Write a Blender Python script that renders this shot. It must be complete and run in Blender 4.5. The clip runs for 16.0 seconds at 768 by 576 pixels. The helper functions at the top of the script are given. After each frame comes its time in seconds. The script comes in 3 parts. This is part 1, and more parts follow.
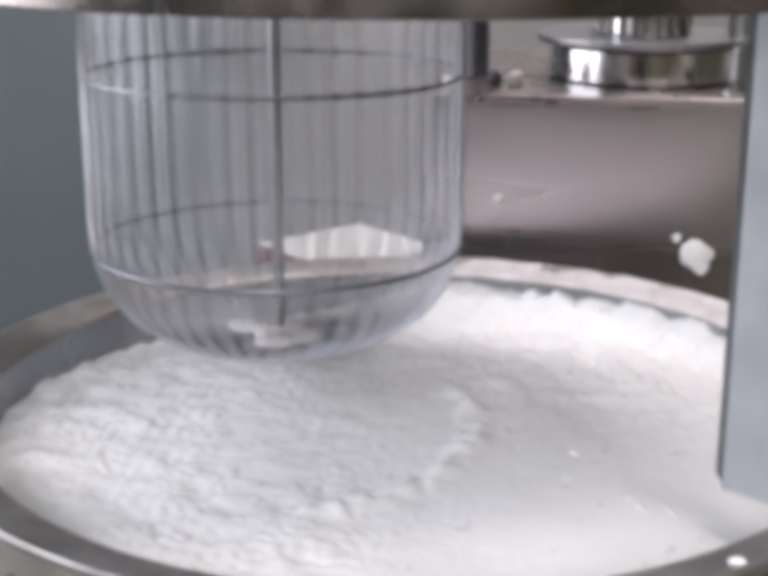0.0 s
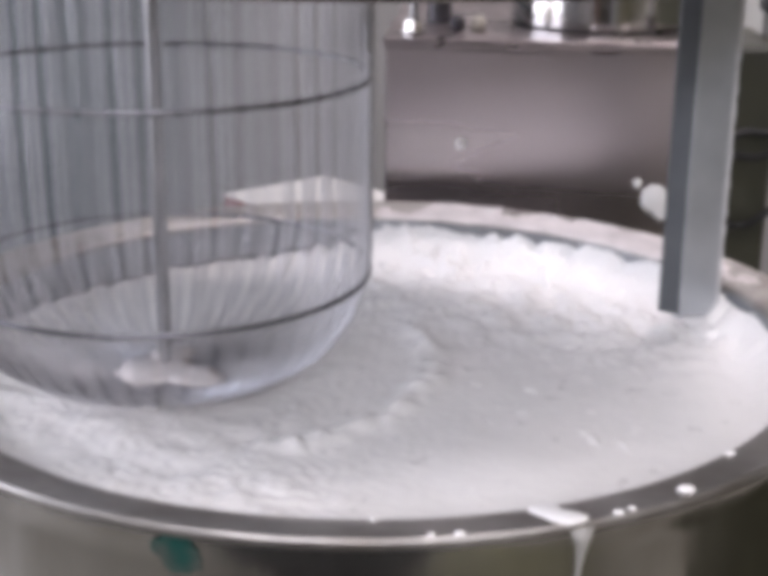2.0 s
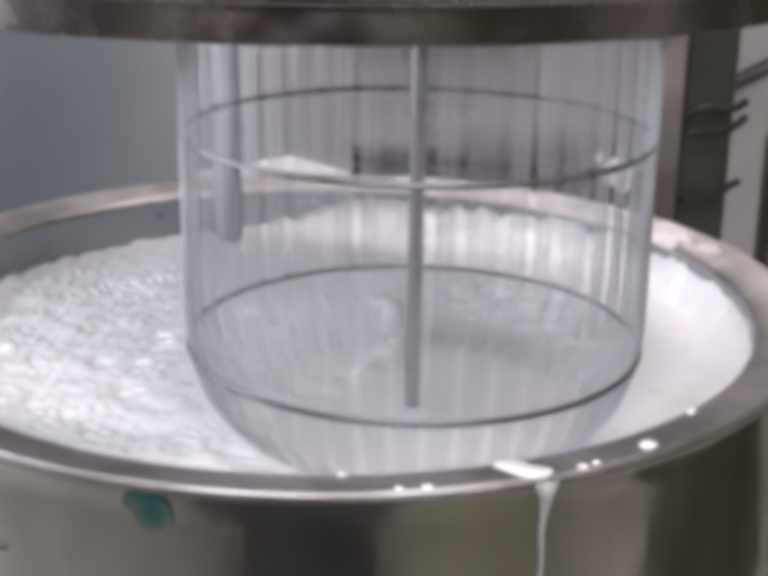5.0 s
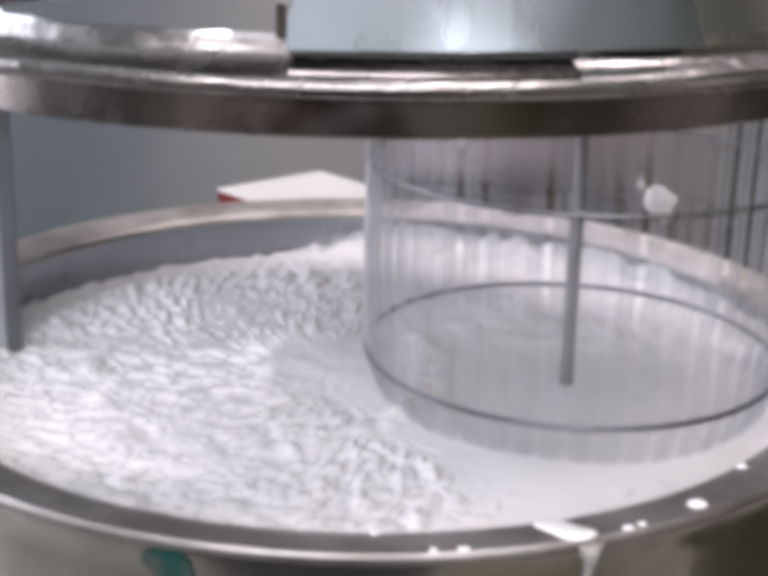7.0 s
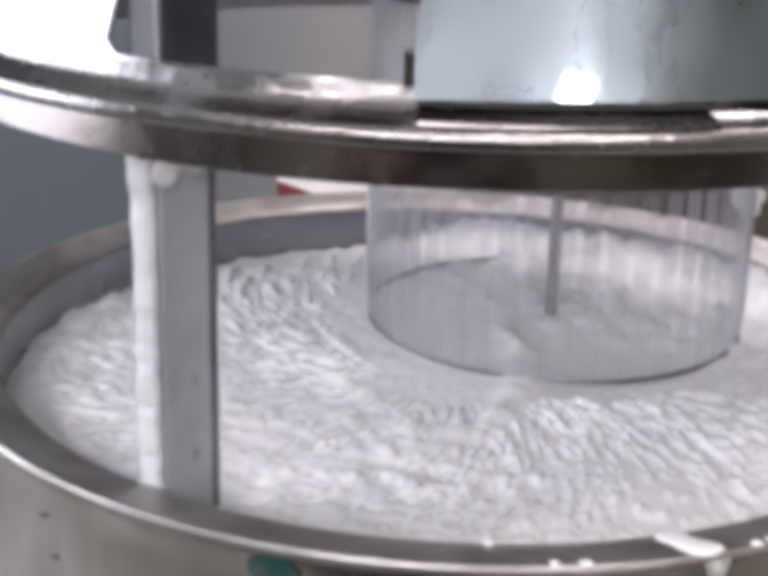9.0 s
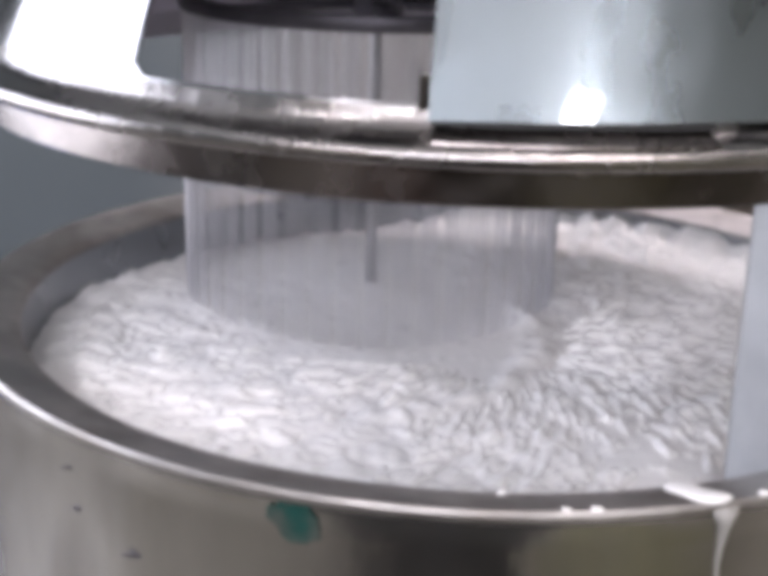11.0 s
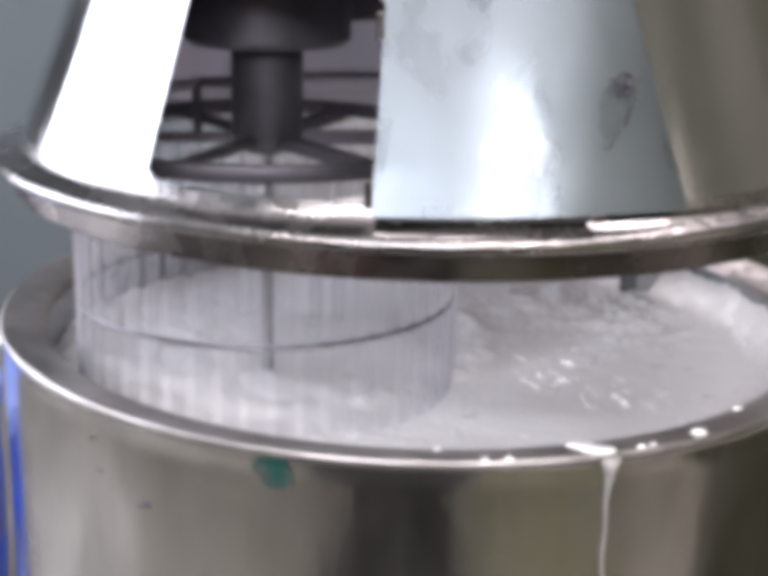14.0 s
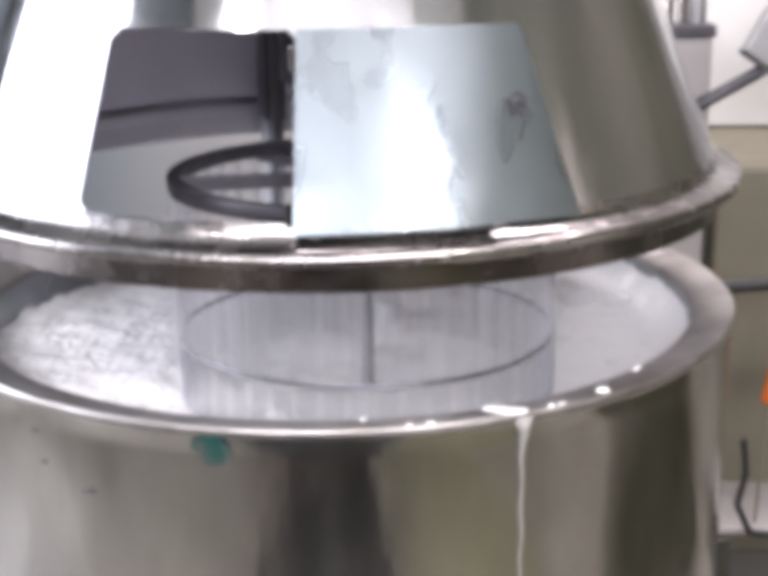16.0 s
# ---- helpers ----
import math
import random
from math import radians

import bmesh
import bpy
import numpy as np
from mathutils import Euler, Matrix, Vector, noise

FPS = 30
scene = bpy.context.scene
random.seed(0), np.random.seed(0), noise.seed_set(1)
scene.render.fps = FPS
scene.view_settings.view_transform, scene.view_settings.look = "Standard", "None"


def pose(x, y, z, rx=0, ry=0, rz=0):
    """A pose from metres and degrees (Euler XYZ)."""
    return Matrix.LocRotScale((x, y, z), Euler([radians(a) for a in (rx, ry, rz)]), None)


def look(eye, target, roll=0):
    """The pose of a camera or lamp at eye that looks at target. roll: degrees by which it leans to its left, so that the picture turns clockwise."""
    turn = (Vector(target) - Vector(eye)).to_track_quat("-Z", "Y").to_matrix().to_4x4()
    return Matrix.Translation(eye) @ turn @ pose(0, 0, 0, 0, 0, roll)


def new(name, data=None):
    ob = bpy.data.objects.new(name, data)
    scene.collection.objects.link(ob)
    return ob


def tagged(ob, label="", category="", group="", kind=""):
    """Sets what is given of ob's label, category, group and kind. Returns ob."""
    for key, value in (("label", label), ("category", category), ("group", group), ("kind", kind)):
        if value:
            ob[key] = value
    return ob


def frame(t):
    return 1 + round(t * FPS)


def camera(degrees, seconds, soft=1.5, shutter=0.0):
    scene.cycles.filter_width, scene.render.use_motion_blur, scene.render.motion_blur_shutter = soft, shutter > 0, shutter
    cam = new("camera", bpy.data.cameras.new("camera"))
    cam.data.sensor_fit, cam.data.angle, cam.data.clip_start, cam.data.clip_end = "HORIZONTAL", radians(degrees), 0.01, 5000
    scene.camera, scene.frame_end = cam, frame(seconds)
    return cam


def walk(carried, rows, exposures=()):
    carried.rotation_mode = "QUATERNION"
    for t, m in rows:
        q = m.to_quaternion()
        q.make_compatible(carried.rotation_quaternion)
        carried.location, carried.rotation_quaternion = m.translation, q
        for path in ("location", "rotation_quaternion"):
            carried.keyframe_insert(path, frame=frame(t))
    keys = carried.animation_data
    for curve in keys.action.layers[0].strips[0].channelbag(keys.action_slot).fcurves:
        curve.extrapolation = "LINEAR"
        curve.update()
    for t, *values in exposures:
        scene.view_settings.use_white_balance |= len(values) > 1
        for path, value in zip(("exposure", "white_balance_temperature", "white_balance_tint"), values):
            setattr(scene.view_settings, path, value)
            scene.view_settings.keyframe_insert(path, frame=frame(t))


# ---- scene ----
# ================= the camera =================
cam = camera(31.47, 16.0, soft=8.0, shutter=0.20)
# seconds, eye, pitch, roll, yaw
PATH = [
    (0, 0.0931, -1.2326, 0.4487, 5.3769, -16.2578, -0.1653),
    (0.5, 0.1030, -1.2256, 0.4288, 5.6352, -16.5686, -0.9540),
    (1, 0.0983, -1.2363, 0.4282, 4.8014, -17.3534, -0.1983),
    (1.5, 0.1046, -1.2440, 0.4382, 4.4670, -17.9438, -0.1731),
    (2, 0.1069, -1.2411, 0.4302, 4.2548, -17.9189, -0.5562),
    (2.5, 0.1002, -1.2470, 0.4310, 4.2402, -17.6566, -1.1022),
    (3, 0.0894, -1.2404, 0.4219, 4.8228, -17.5511, -1.4547),
    (3.5, 0.0792, -1.2644, 0.4294, 4.5456, -18.5947, -1.4495),
    (4, 0.0868, -1.2658, 0.4103, 3.5255, -18.5143, -0.9235),
    (6.5, 0.1159, -1.2285, 0.4257, 2.2958, -18.2106, -1.2892),
    (7, 0.0959, -1.2060, 0.4250, 4.0758, -18.1255, -1.2901),
    (7.5, 0.0773, -1.1809, 0.4216, 4.3442, -18.3203, -1.3111),
    (8, 0.0570, -1.1749, 0.4225, 5.4284, -18.1911, -1.0410),
    (8.5, 0.0439, -1.1685, 0.4182, 6.0500, -18.2134, -1.2581),
    (9, 0.0427, -1.1717, 0.4169, 5.8224, -18.5817, -1.4975),
    (11.5, 0.0418, -1.2367, 0.3836, 6.3761, -17.3359, -1.5087),
    (12, 0.0520, -1.2834, 0.3934, 6.6158, -16.4586, -1.4583),
    (12.5, 0.0631, -1.3304, 0.4144, 7.0186, -17.0885, -1.7610),
    (13, 0.0794, -1.3894, 0.3971, 6.6904, -16.4026, -1.6172),
    (13.5, 0.0829, -1.4114, 0.4097, 6.7059, -16.9395, -1.4081),
    (14, 0.0911, -1.4413, 0.4356, 5.6259, -16.4557, -1.2116),
    (14.5, 0.0811, -1.4744, 0.4525, 3.8108, -16.0563, -0.2775),
    (15, 0.0906, -1.5003, 0.4370, 2.6687, -14.7736, 0.0334),
    (15.5, 0.0766, -1.5191, 0.4364, 1.0760, -14.8419, -0.2927),
    (16, 0.0837, -1.5289, 0.4334, 0.9478, -15.9151, 0.6165),
]
walk(cam, [(t, pose(x, y, z, 90 + pitch, roll, yaw)) for t, x, y, z, yaw, pitch, roll in PATH],
     [(0.0, 0.34, 6430, 17), (1.0, 0.27, 6430, 17), (2.0, 0.24, 6430, 21), (4.0, 0.40, 6430, 21), (6.5, 0.56, 6430, 21), (7.5, 0.42, 6430, 21), (9.0, 0.42, 6430, 21), (11.5, 0.50, 6430, 21), (12.5, 0.50, 6430, 21), (13.5, 0.76, 6430, 21), (14.5, 0.98, 6430, 21), (16.0, 1.13, 6430, 21)])

# ================= world and light =================
world = bpy.data.worlds.new("world")
scene.world = world
world.use_nodes = True
wn = world.node_tree
sky = wn.nodes.new("ShaderNodeTexSky")
sky.sky_type, sky.sun_disc = "NISHITA", False
sky.sun_elevation, sky.sun_rotation = radians(40), radians(250)
wn.nodes["Background"].inputs[1].default_value = 0.12
wn.links.new(sky.outputs[0], wn.nodes["Background"].inputs[0])


def area(name, at, target, sx, sy, power, colour):
    data = bpy.data.lights.new(name, "AREA")
    data.shape, data.size, data.size_y, data.energy, data.color = "RECTANGLE", sx, sy, power, colour
    ob = new(name, data)
    ob.matrix_world = look(at, target)
    return ob


FLOOR = -0.80
CEIL = 2.60
area("opening_light", (-2.62, 0.05, 0.75), (0, 0.05, 0.75), 2.3, 2.2, 52, (0.86, 0.93, 1.0))
# Fill light for the cream under the hood, in an added, unseen opening.
area("opening_light", (0.0, -4.22, 1.55), (0.0, 0, 1.55), 2.4, 0.8, 78, (0.94, 0.97, 1.0))
# x, y, length, width, power and colour of the panel lights on the ceiling
# First two: unseen fills added for wall and cream; the rest follow reflections.
PANELS = [(0.6, 1.25, 1.2, 0.5, 32, (1.0, 0.94, 0.93)), (0.8, -1.3, 1.2, 0.3, 19, (1.0, 0.95, 0.92)),
          (2.02, -3.85, 0.43, 0.38, 27, (0.94, 0.98, 1.0)), (-1.60, -3.10, 0.42, 0.42, 24, (0.96, 0.98, 1.0))]
for px, py, pl, pw, power, tint in PANELS:
    area("panel_glow", (px, py, CEIL - 0.07), (px, py, 0), pl, pw, power, tint)


# ================= materials =================
def material(name, colour, rough=0.5, metal=0.0, vary=0.08, scale=8.0, bump=0.0, bump_scale=60.0, stretch=(1, 1, 1),
             rough_vary=0.08, colour2=None, mix_scale=3.0, mix_low=0.45, mix_high=0.62, coat=0.0):
    m = bpy.data.materials.new(name)
    m.use_nodes = True
    nt = m.node_tree
    b = nt.nodes["Principled BSDF"]
    co = nt.nodes.new("ShaderNodeTexCoord")
    mp = nt.nodes.new("ShaderNodeMapping")
    mp.inputs["Scale"].default_value = stretch
    nt.links.new(co.outputs["Object"], mp.inputs["Vector"])

    def grain(sc, detail=4.0):
        n = nt.nodes.new("ShaderNodeTexNoise")
        n.inputs["Scale"].default_value, n.inputs["Detail"].default_value = sc, detail
        nt.links.new(mp.outputs[0], n.inputs["Vector"])
        return n.outputs["Fac"]

    def remap(src, lo, hi, a, c):
        r = nt.nodes.new("ShaderNodeMapRange")
        for k, v in zip(("From Min", "From Max", "To Min", "To Max"), (lo, hi, a, c)):
            r.inputs[k].default_value = v
        nt.links.new(src, r.inputs["Value"])
        return r.outputs["Result"]

    base = nt.nodes.new("ShaderNodeMix")
    base.data_type = "RGBA"
    base.inputs[6].default_value = tuple(c * (1 - vary) for c in colour) + (1,)
    base.inputs[7].default_value = tuple(min(1, c * (1 + vary)) for c in colour) + (1,)
    nt.links.new(remap(grain(scale), 0.3, 0.7, 0, 1), base.inputs[0])
    out = base.outputs[2]
    if colour2:
        two = nt.nodes.new("ShaderNodeMix")
        two.data_type = "RGBA"
        two.inputs[7].default_value = (*colour2, 1)
        nt.links.new(out, two.inputs[6])
        nt.links.new(remap(grain(mix_scale, 6.0), mix_low, mix_high, 0, 1), two.inputs[0])
        out = two.outputs[2]
    nt.links.new(out, b.inputs["Base Color"])
    nt.links.new(remap(grain(scale * 2.3), 0.3, 0.7, max(0.02, rough - rough_vary), min(1, rough + rough_vary)), b.inputs["Roughness"])
    b.inputs["Metallic"].default_value = metal
    b.inputs["Coat Weight"].default_value = coat
    if bump:
        bp = nt.nodes.new("ShaderNodeBump")
        bp.inputs["Strength"].default_value, bp.inputs["Distance"].default_value = bump, 0.002
        nt.links.new(grain(bump_scale, 5.0), bp.inputs["Height"])
        nt.links.new(bp.outputs[0], b.inputs["Normal"])
    return m


def glowing(name, colour, strength):
    m = bpy.data.materials.new(name)
    m.use_nodes = True
    b = m.node_tree.nodes["Principled BSDF"]
    b.inputs["Base Color"].default_value = (*colour, 1)
    b.inputs["Emission Color"].default_value = (*colour, 1)
    b.inputs["Emission Strength"].default_value = strength
    return m


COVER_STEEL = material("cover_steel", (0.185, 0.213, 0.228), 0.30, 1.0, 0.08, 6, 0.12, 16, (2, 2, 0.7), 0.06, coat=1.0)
HOOD_STEEL = material("hood_steel", (0.47, 0.47, 0.475), 0.15, 1.0, 0.12, 4, 0.12, 22, (2.5, 2.5, 0.4), 0.08, coat=0.5)
BOWL_STEEL = material("bowl_steel", (0.49, 0.475, 0.445), 0.18, 1.0, 0.20, 3.0, 0.08, 30, (3.5, 3.5, 1.1), 0.10, colour2=(0.22, 0.21, 0.19), mix_scale=2.4, mix_low=0.52, mix_high=0.80)
BRIM_STEEL = material("brim_steel", (0.34, 0.325, 0.315), 0.24, 1.0, 0.25, 14, 0.40, 70, (1, 1, 1), 0.10, colour2=(0.30, 0.28, 0.27), mix_scale=9)
SKIRT_STEEL = material("skirt_steel", (0.25, 0.228, 0.215), 0.24, 1.0, 0.20, 10, 0.15, 50, (1, 1, 1), 0.10, colour2=(0.15, 0.132, 0.125), mix_scale=7)
HOOD_LINING = material("hood_lining", (0.46, 0.44, 0.49), 0.46, 1.0, 0.10, 5, 0.10, 60, (1, 1, 0.4), 0.08)
LIP_STEEL = material("lip_steel", (0.41, 0.392, 0.372), 0.50, 1.0, 0.22, 16, 0.10, 100, (1, 1, 1), 0.12, colour2=(0.30, 0.278, 0.258), mix_scale=11, mix_low=0.48, mix_high=0.66)
INNER_STEEL = material("inner_steel", (0.30, 0.315, 0.335), 0.32, 1.0, 0.12, 8, 0.1, 60, (1, 1, 1), 0.08)
PANEL_STEEL = material("brushed_panel", (0.44, 0.39, 0.395), 0.30, 1.0, 0.10, 3.5, 0.12, 160, (0.15, 1, 1), 0.08)
TOP_STEEL = material("top_plate_steel", (0.40, 0.355, 0.355), 0.34, 1.0, 0.25, 12, 0.12, 90, (1, 1, 1), 0.12)
WIRE_STEEL = material("wire_steel", (0.57, 0.57, 0.60), 0.46, 1.0, 0.05, 30, 0, 60)
SHAFT_STEEL = material("shaft_steel", (0.38, 0.38, 0.39), 0.38, 1.0, 0.1, 30, 0.05, 90)
HOOP_STEEL = material("hoop_steel", (0.20, 0.20, 0.215), 0.42, 1.0, 0.1, 30)
DARK_IRON = material("dark_iron", (0.075, 0.071, 0.080), 0.48, 0.6, 0.25, 20, 0.15, 80)
CHROME = material("chrome", (0.60, 0.58, 0.57), 0.16, 1.0, 0.05, 20)
CREAM = material("whipped_cream", (0.90, 0.89, 0.875), 0.36, 0.0, 0.02, 20, 0.35, 110, (1, 1, 1), 0.1)
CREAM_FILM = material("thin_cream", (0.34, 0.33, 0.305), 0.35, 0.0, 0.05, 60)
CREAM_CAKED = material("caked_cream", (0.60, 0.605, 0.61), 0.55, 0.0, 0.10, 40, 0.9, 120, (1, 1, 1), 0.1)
CREAM_SMEAR = material("smeared_cream", (0.66, 0.62, 0.61), 0.42, 0.0, 0.22, 26, 0.5, 60, (1, 1, 1), 0.1)
BAR_GREY = material("scraper_steel", (0.42, 0.44, 0.46), 0.48, 0.6, 0.1, 18, 0.1, 90)
# Steel darkened to paint the shade on the side turned from the window.
FLANGE_SHADE = material("flange_shade_steel", (0.13, 0.14, 0.15), 0.5, 0.6, 0.15, 18, 0.1, 90)
WALL = material("wall_paint", (0.098, 0.115, 0.12), 0.75, 0, 0.05, 1.6, 0.12, 120, colour2=(0.10, 0.117, 0.12), mix_scale=0.8)
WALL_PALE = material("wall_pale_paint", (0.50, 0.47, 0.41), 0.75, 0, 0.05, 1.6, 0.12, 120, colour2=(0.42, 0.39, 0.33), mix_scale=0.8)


def light_painted(m, pale, x0, x1):
    """Paints light on the wall: a paler tone from x0 to x1, uneven edge."""
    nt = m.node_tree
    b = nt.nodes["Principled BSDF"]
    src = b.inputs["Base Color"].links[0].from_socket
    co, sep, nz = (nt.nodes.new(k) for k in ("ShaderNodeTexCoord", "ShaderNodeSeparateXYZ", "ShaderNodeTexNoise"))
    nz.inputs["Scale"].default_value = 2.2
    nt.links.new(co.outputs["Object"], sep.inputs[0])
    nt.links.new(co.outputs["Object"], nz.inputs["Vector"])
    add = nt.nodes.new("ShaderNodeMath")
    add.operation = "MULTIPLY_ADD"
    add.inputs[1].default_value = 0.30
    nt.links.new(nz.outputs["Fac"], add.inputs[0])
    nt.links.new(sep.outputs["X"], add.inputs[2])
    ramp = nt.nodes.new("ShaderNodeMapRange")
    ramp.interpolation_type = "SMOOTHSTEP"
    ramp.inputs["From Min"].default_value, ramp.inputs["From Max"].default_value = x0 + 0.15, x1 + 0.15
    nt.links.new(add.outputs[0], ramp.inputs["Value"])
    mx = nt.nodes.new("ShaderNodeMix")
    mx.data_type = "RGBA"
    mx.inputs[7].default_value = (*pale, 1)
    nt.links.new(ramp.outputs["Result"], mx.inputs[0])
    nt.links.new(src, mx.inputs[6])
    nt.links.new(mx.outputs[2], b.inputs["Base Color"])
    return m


# The wall's smooth brightening to the right is painted into its colour.
WALL_NORTH = light_painted(material("wall_lit_gradient", (0.098, 0.115, 0.12), 0.75, 0, 0.05, 1.6, 0.12, 120, colour2=(0.10, 0.117, 0.12), mix_scale=0.8), (0.255, 0.245, 0.235), -1.0, -0.25)
WALL_DARK = material("wall_dado", (0.085, 0.088, 0.06), 0.5, 0, 0.15, 2.0, 0.1, 90, colour2=(0.13, 0.125, 0.09), mix_scale=0.9)
CEILING = material("ceiling_paint", (0.60, 0.60, 0.58), 0.8, 0, 0.04, 2, 0.1, 80)
FLOOR_MAT = material("floor_resin", (0.22, 0.21, 0.185), 0.45, 0, 0.15, 2.5, 0.1, 60, colour2=(0.15, 0.14, 0.12), mix_scale=1.4)
BLUE = material("blue_plastic", (0.012, 0.06, 0.42), 0.4, 0, 0.1, 6, 0.06, 60)
BLUE_LID = material("blue_lid", (0.16, 0.24, 0.62), 0.4, 0, 0.1, 6, 0.06, 60)
WHITE_PAINT = material("white_paint", (0.74, 0.73, 0.70), 0.5, 0, 0.05, 5, 0.08, 60)
CARD = material("white_card", (0.74, 0.73, 0.70), 0.7, 0, 0.04, 10)
RED_CARD = material("red_card", (0.17, 0.014, 0.012), 0.6, 0, 0.1, 10)
STAND_GREY = material("stand_grey", (0.34, 0.32, 0.31), 0.5, 0.1, 0.1, 8, 0.06, 60)
GREY_PANEL = material("grey_panel", (0.27, 0.27, 0.27), 0.5, 0.2, 0.08, 5, 0.06, 60)
BLACK = material("black_rubber", (0.02, 0.02, 0.02), 0.6, 0, 0.2, 20)
ORANGE = material("orange_plastic", (0.62, 0.14, 0.02), 0.5, 0, 0.1, 20)
GREEN = material("green_mark", (0.004, 0.050, 0.042), 0.4, 0.1, 0.35, 40, 0, 60, colour2=(0.06, 0.075, 0.065), mix_scale=45, mix_low=0.45, mix_high=0.66)
BEIGE = material("beige_laminate", (0.36, 0.335, 0.295), 0.5, 0, 0.05, 4, 0.04, 60)
CABINET_OLIVE = material("cabinet_olive", (0.15, 0.135, 0.095), 0.55, 0, 0.1, 4, 0.06, 60)
OLIVE = material("olive_paint", (0.17, 0.165, 0.105), 0.5, 0, 0.1, 4, 0.06, 60)
OILY = material("oily_paint", (0.035, 0.035, 0.022), 0.4, 0, 0.3, 12, 0.1, 60)
DARK_WOOD = material("dark_wood", (0.045, 0.040, 0.030), 0.5, 0, 0.2, 6, 0.1, 60, (1, 1, 0.1))
BROWN = material("brown_rubber", (0.16, 0.10, 0.07), 0.5, 0, 0.2, 20)
LAMP = glowing("lamp_diffuser", (1.0, 0.97, 0.93), 6.0)


# ================= building helpers =================
def part(name, bm, mat, parent=None, label="", smooth=None, lining=None):
    me = bpy.data.meshes.new(name)
    bmesh.ops.recalc_face_normals(bm, faces=bm.faces[:])
    if lining:
        for f in bm.faces:
            c = f.calc_center_median()
            if f.normal.x * c.x + f.normal.y * c.y < -0.3 * math.hypot(c.x, c.y):
                f.material_index = 1
    bm.to_mesh(me)
    bm.free()
    me.materials.append(mat)
    if lining:
        me.materials.append(lining)
    if smooth is not None:
        me.polygons.foreach_set("use_smooth", [True] * len(me.polygons))
        me.set_sharp_from_angle(angle=radians(smooth))
    ob = new(name, me)
    if parent is not None:
        ob.parent = parent
    if label:
        ob["label"] = label
    return ob


def thing(name, at, label, category, group="", kind=""):
    ob = new(name)
    ob.empty_display_size = 0.05
    ob.location = at
    return tagged(ob, label, category, group, kind)


def box_bm(x0, x1, y0, y1, z0, z1, bevel=0.0, bm=None, m=None):
    bm = bm or bmesh.new()
    r = bmesh.ops.create_cube(bm, size=1.0)
    vs = r["verts"]
    for v in vs:
        v.co = Vector(((x0 + x1) / 2 + v.co.x * (x1 - x0), (y0 + y1) / 2 + v.co.y * (y1 - y0), (z0 + z1) / 2 + v.co.z * (z1 - z0)))
        if m:
            v.co = m @ v.co
    if bevel:
        es = list({e for v in vs for e in v.link_edges})
        bmesh.ops.bevel(bm, geom=es, offset=bevel, segments=2, affect="EDGES", profile=0.5)
    return bm


def lathe_bm(profile, steps=96, a0=0.0, a1=2 * math.pi, closed=False, bm=None):
    """Turns a list of (radius, height) about z."""
    bm = bm or bmesh.new()
    full = abs(a1 - a0 - 2 * math.pi) < 1e-6
    n = steps if full else steps + 1
    cols = []
    for i in range(n):
        a = a0 + (a1 - a0) * i / steps
        cols.append([bm.verts.new((r * math.cos(a), r * math.sin(a), z)) for r, z in profile])
    k = len(profile)
    for i in range(steps):
        c, d = cols[i], cols[(i + 1) % n]
        for j in range(k if closed else k - 1):
            q = [c[j], d[j], d[(j + 1) % k], c[(j + 1) % k]]
            bm.faces.new(q)
    bmesh.ops.remove_doubles(bm, verts=bm.verts[:], dist=1e-6)
    return bm


def tube_bm(points, r, sides=8, bm=None, radii=None, caps=True):
    """A round bar along points."""
    bm = bm or bmesh.new()
    pts = [Vector(p) for p in points]
    rings = []
    prev = None
    for i, p in enumerate(pts):
        d = (pts[min(i + 1, len(pts) - 1)] - pts[max(i - 1, 0)]).normalized()
        if prev is None:
            up = Vector((0, 0, 1)) if abs(d.z) < 0.9 else Vector((1, 0, 0))
            u = d.cross(up).normalized()
        else:
            u = (prev - d * prev.dot(d)).normalized()
        prev = u
        w = d.cross(u)
        rr = radii[i] if radii else r
        rings.append([bm.verts.new(p + (u * math.cos(2 * math.pi * k / sides) + w * math.sin(2 * math.pi * k / sides)) * rr) for k in range(sides)])
    for a, b in zip(rings, rings[1:]):
        for k in range(sides):
            bm.faces.new((a[k], a[(k + 1) % sides], b[(k + 1) % sides], b[k]))
    if caps:
        bm.faces.new(rings[0][::-1])
        bm.faces.new(rings[-1])
    return bm


def ring_bm(radius, z, r, steps=72, sides=6):
    prof = [(radius + r * math.cos(2 * math.pi * k / sides), z + r * math.sin(2 * math.pi * k / sides)) for k in range(sides)]
    return lathe_bm(prof, steps, closed=True)


def blob_bm(at, size, seed, flat=0.5, bm=None, rough=0.25):
    """An uneven lump of cream."""
    bm = bm or bmesh.new()
    r = bmesh.ops.create_icosphere(bm, subdivisions=2, radius=1.0)
    for v in r["verts"]:
        n = 1 + rough * noise.noise(v.co * 1.3 + Vector((seed * 3.1, seed * 1.7, 0)))
        v.co = Vector(at) + Vector((v.co.x * size[0] * n, v.co.y * size[1] * n, v.co.z * size[2] * n * (1 if v.co.z > 0 else flat)))
    return bm


def polar(r, deg, z=0.0):
    """A place by its angle from the camera's side of the bowl, positive to the right."""
    a = radians(deg + 0.9)
    return Vector((r * math.sin(a), -r * math.cos(a), z))


# ================= the room =================
X0, X1, Y0, Y1 = -2.6, 2.6, -4.2, 2.25


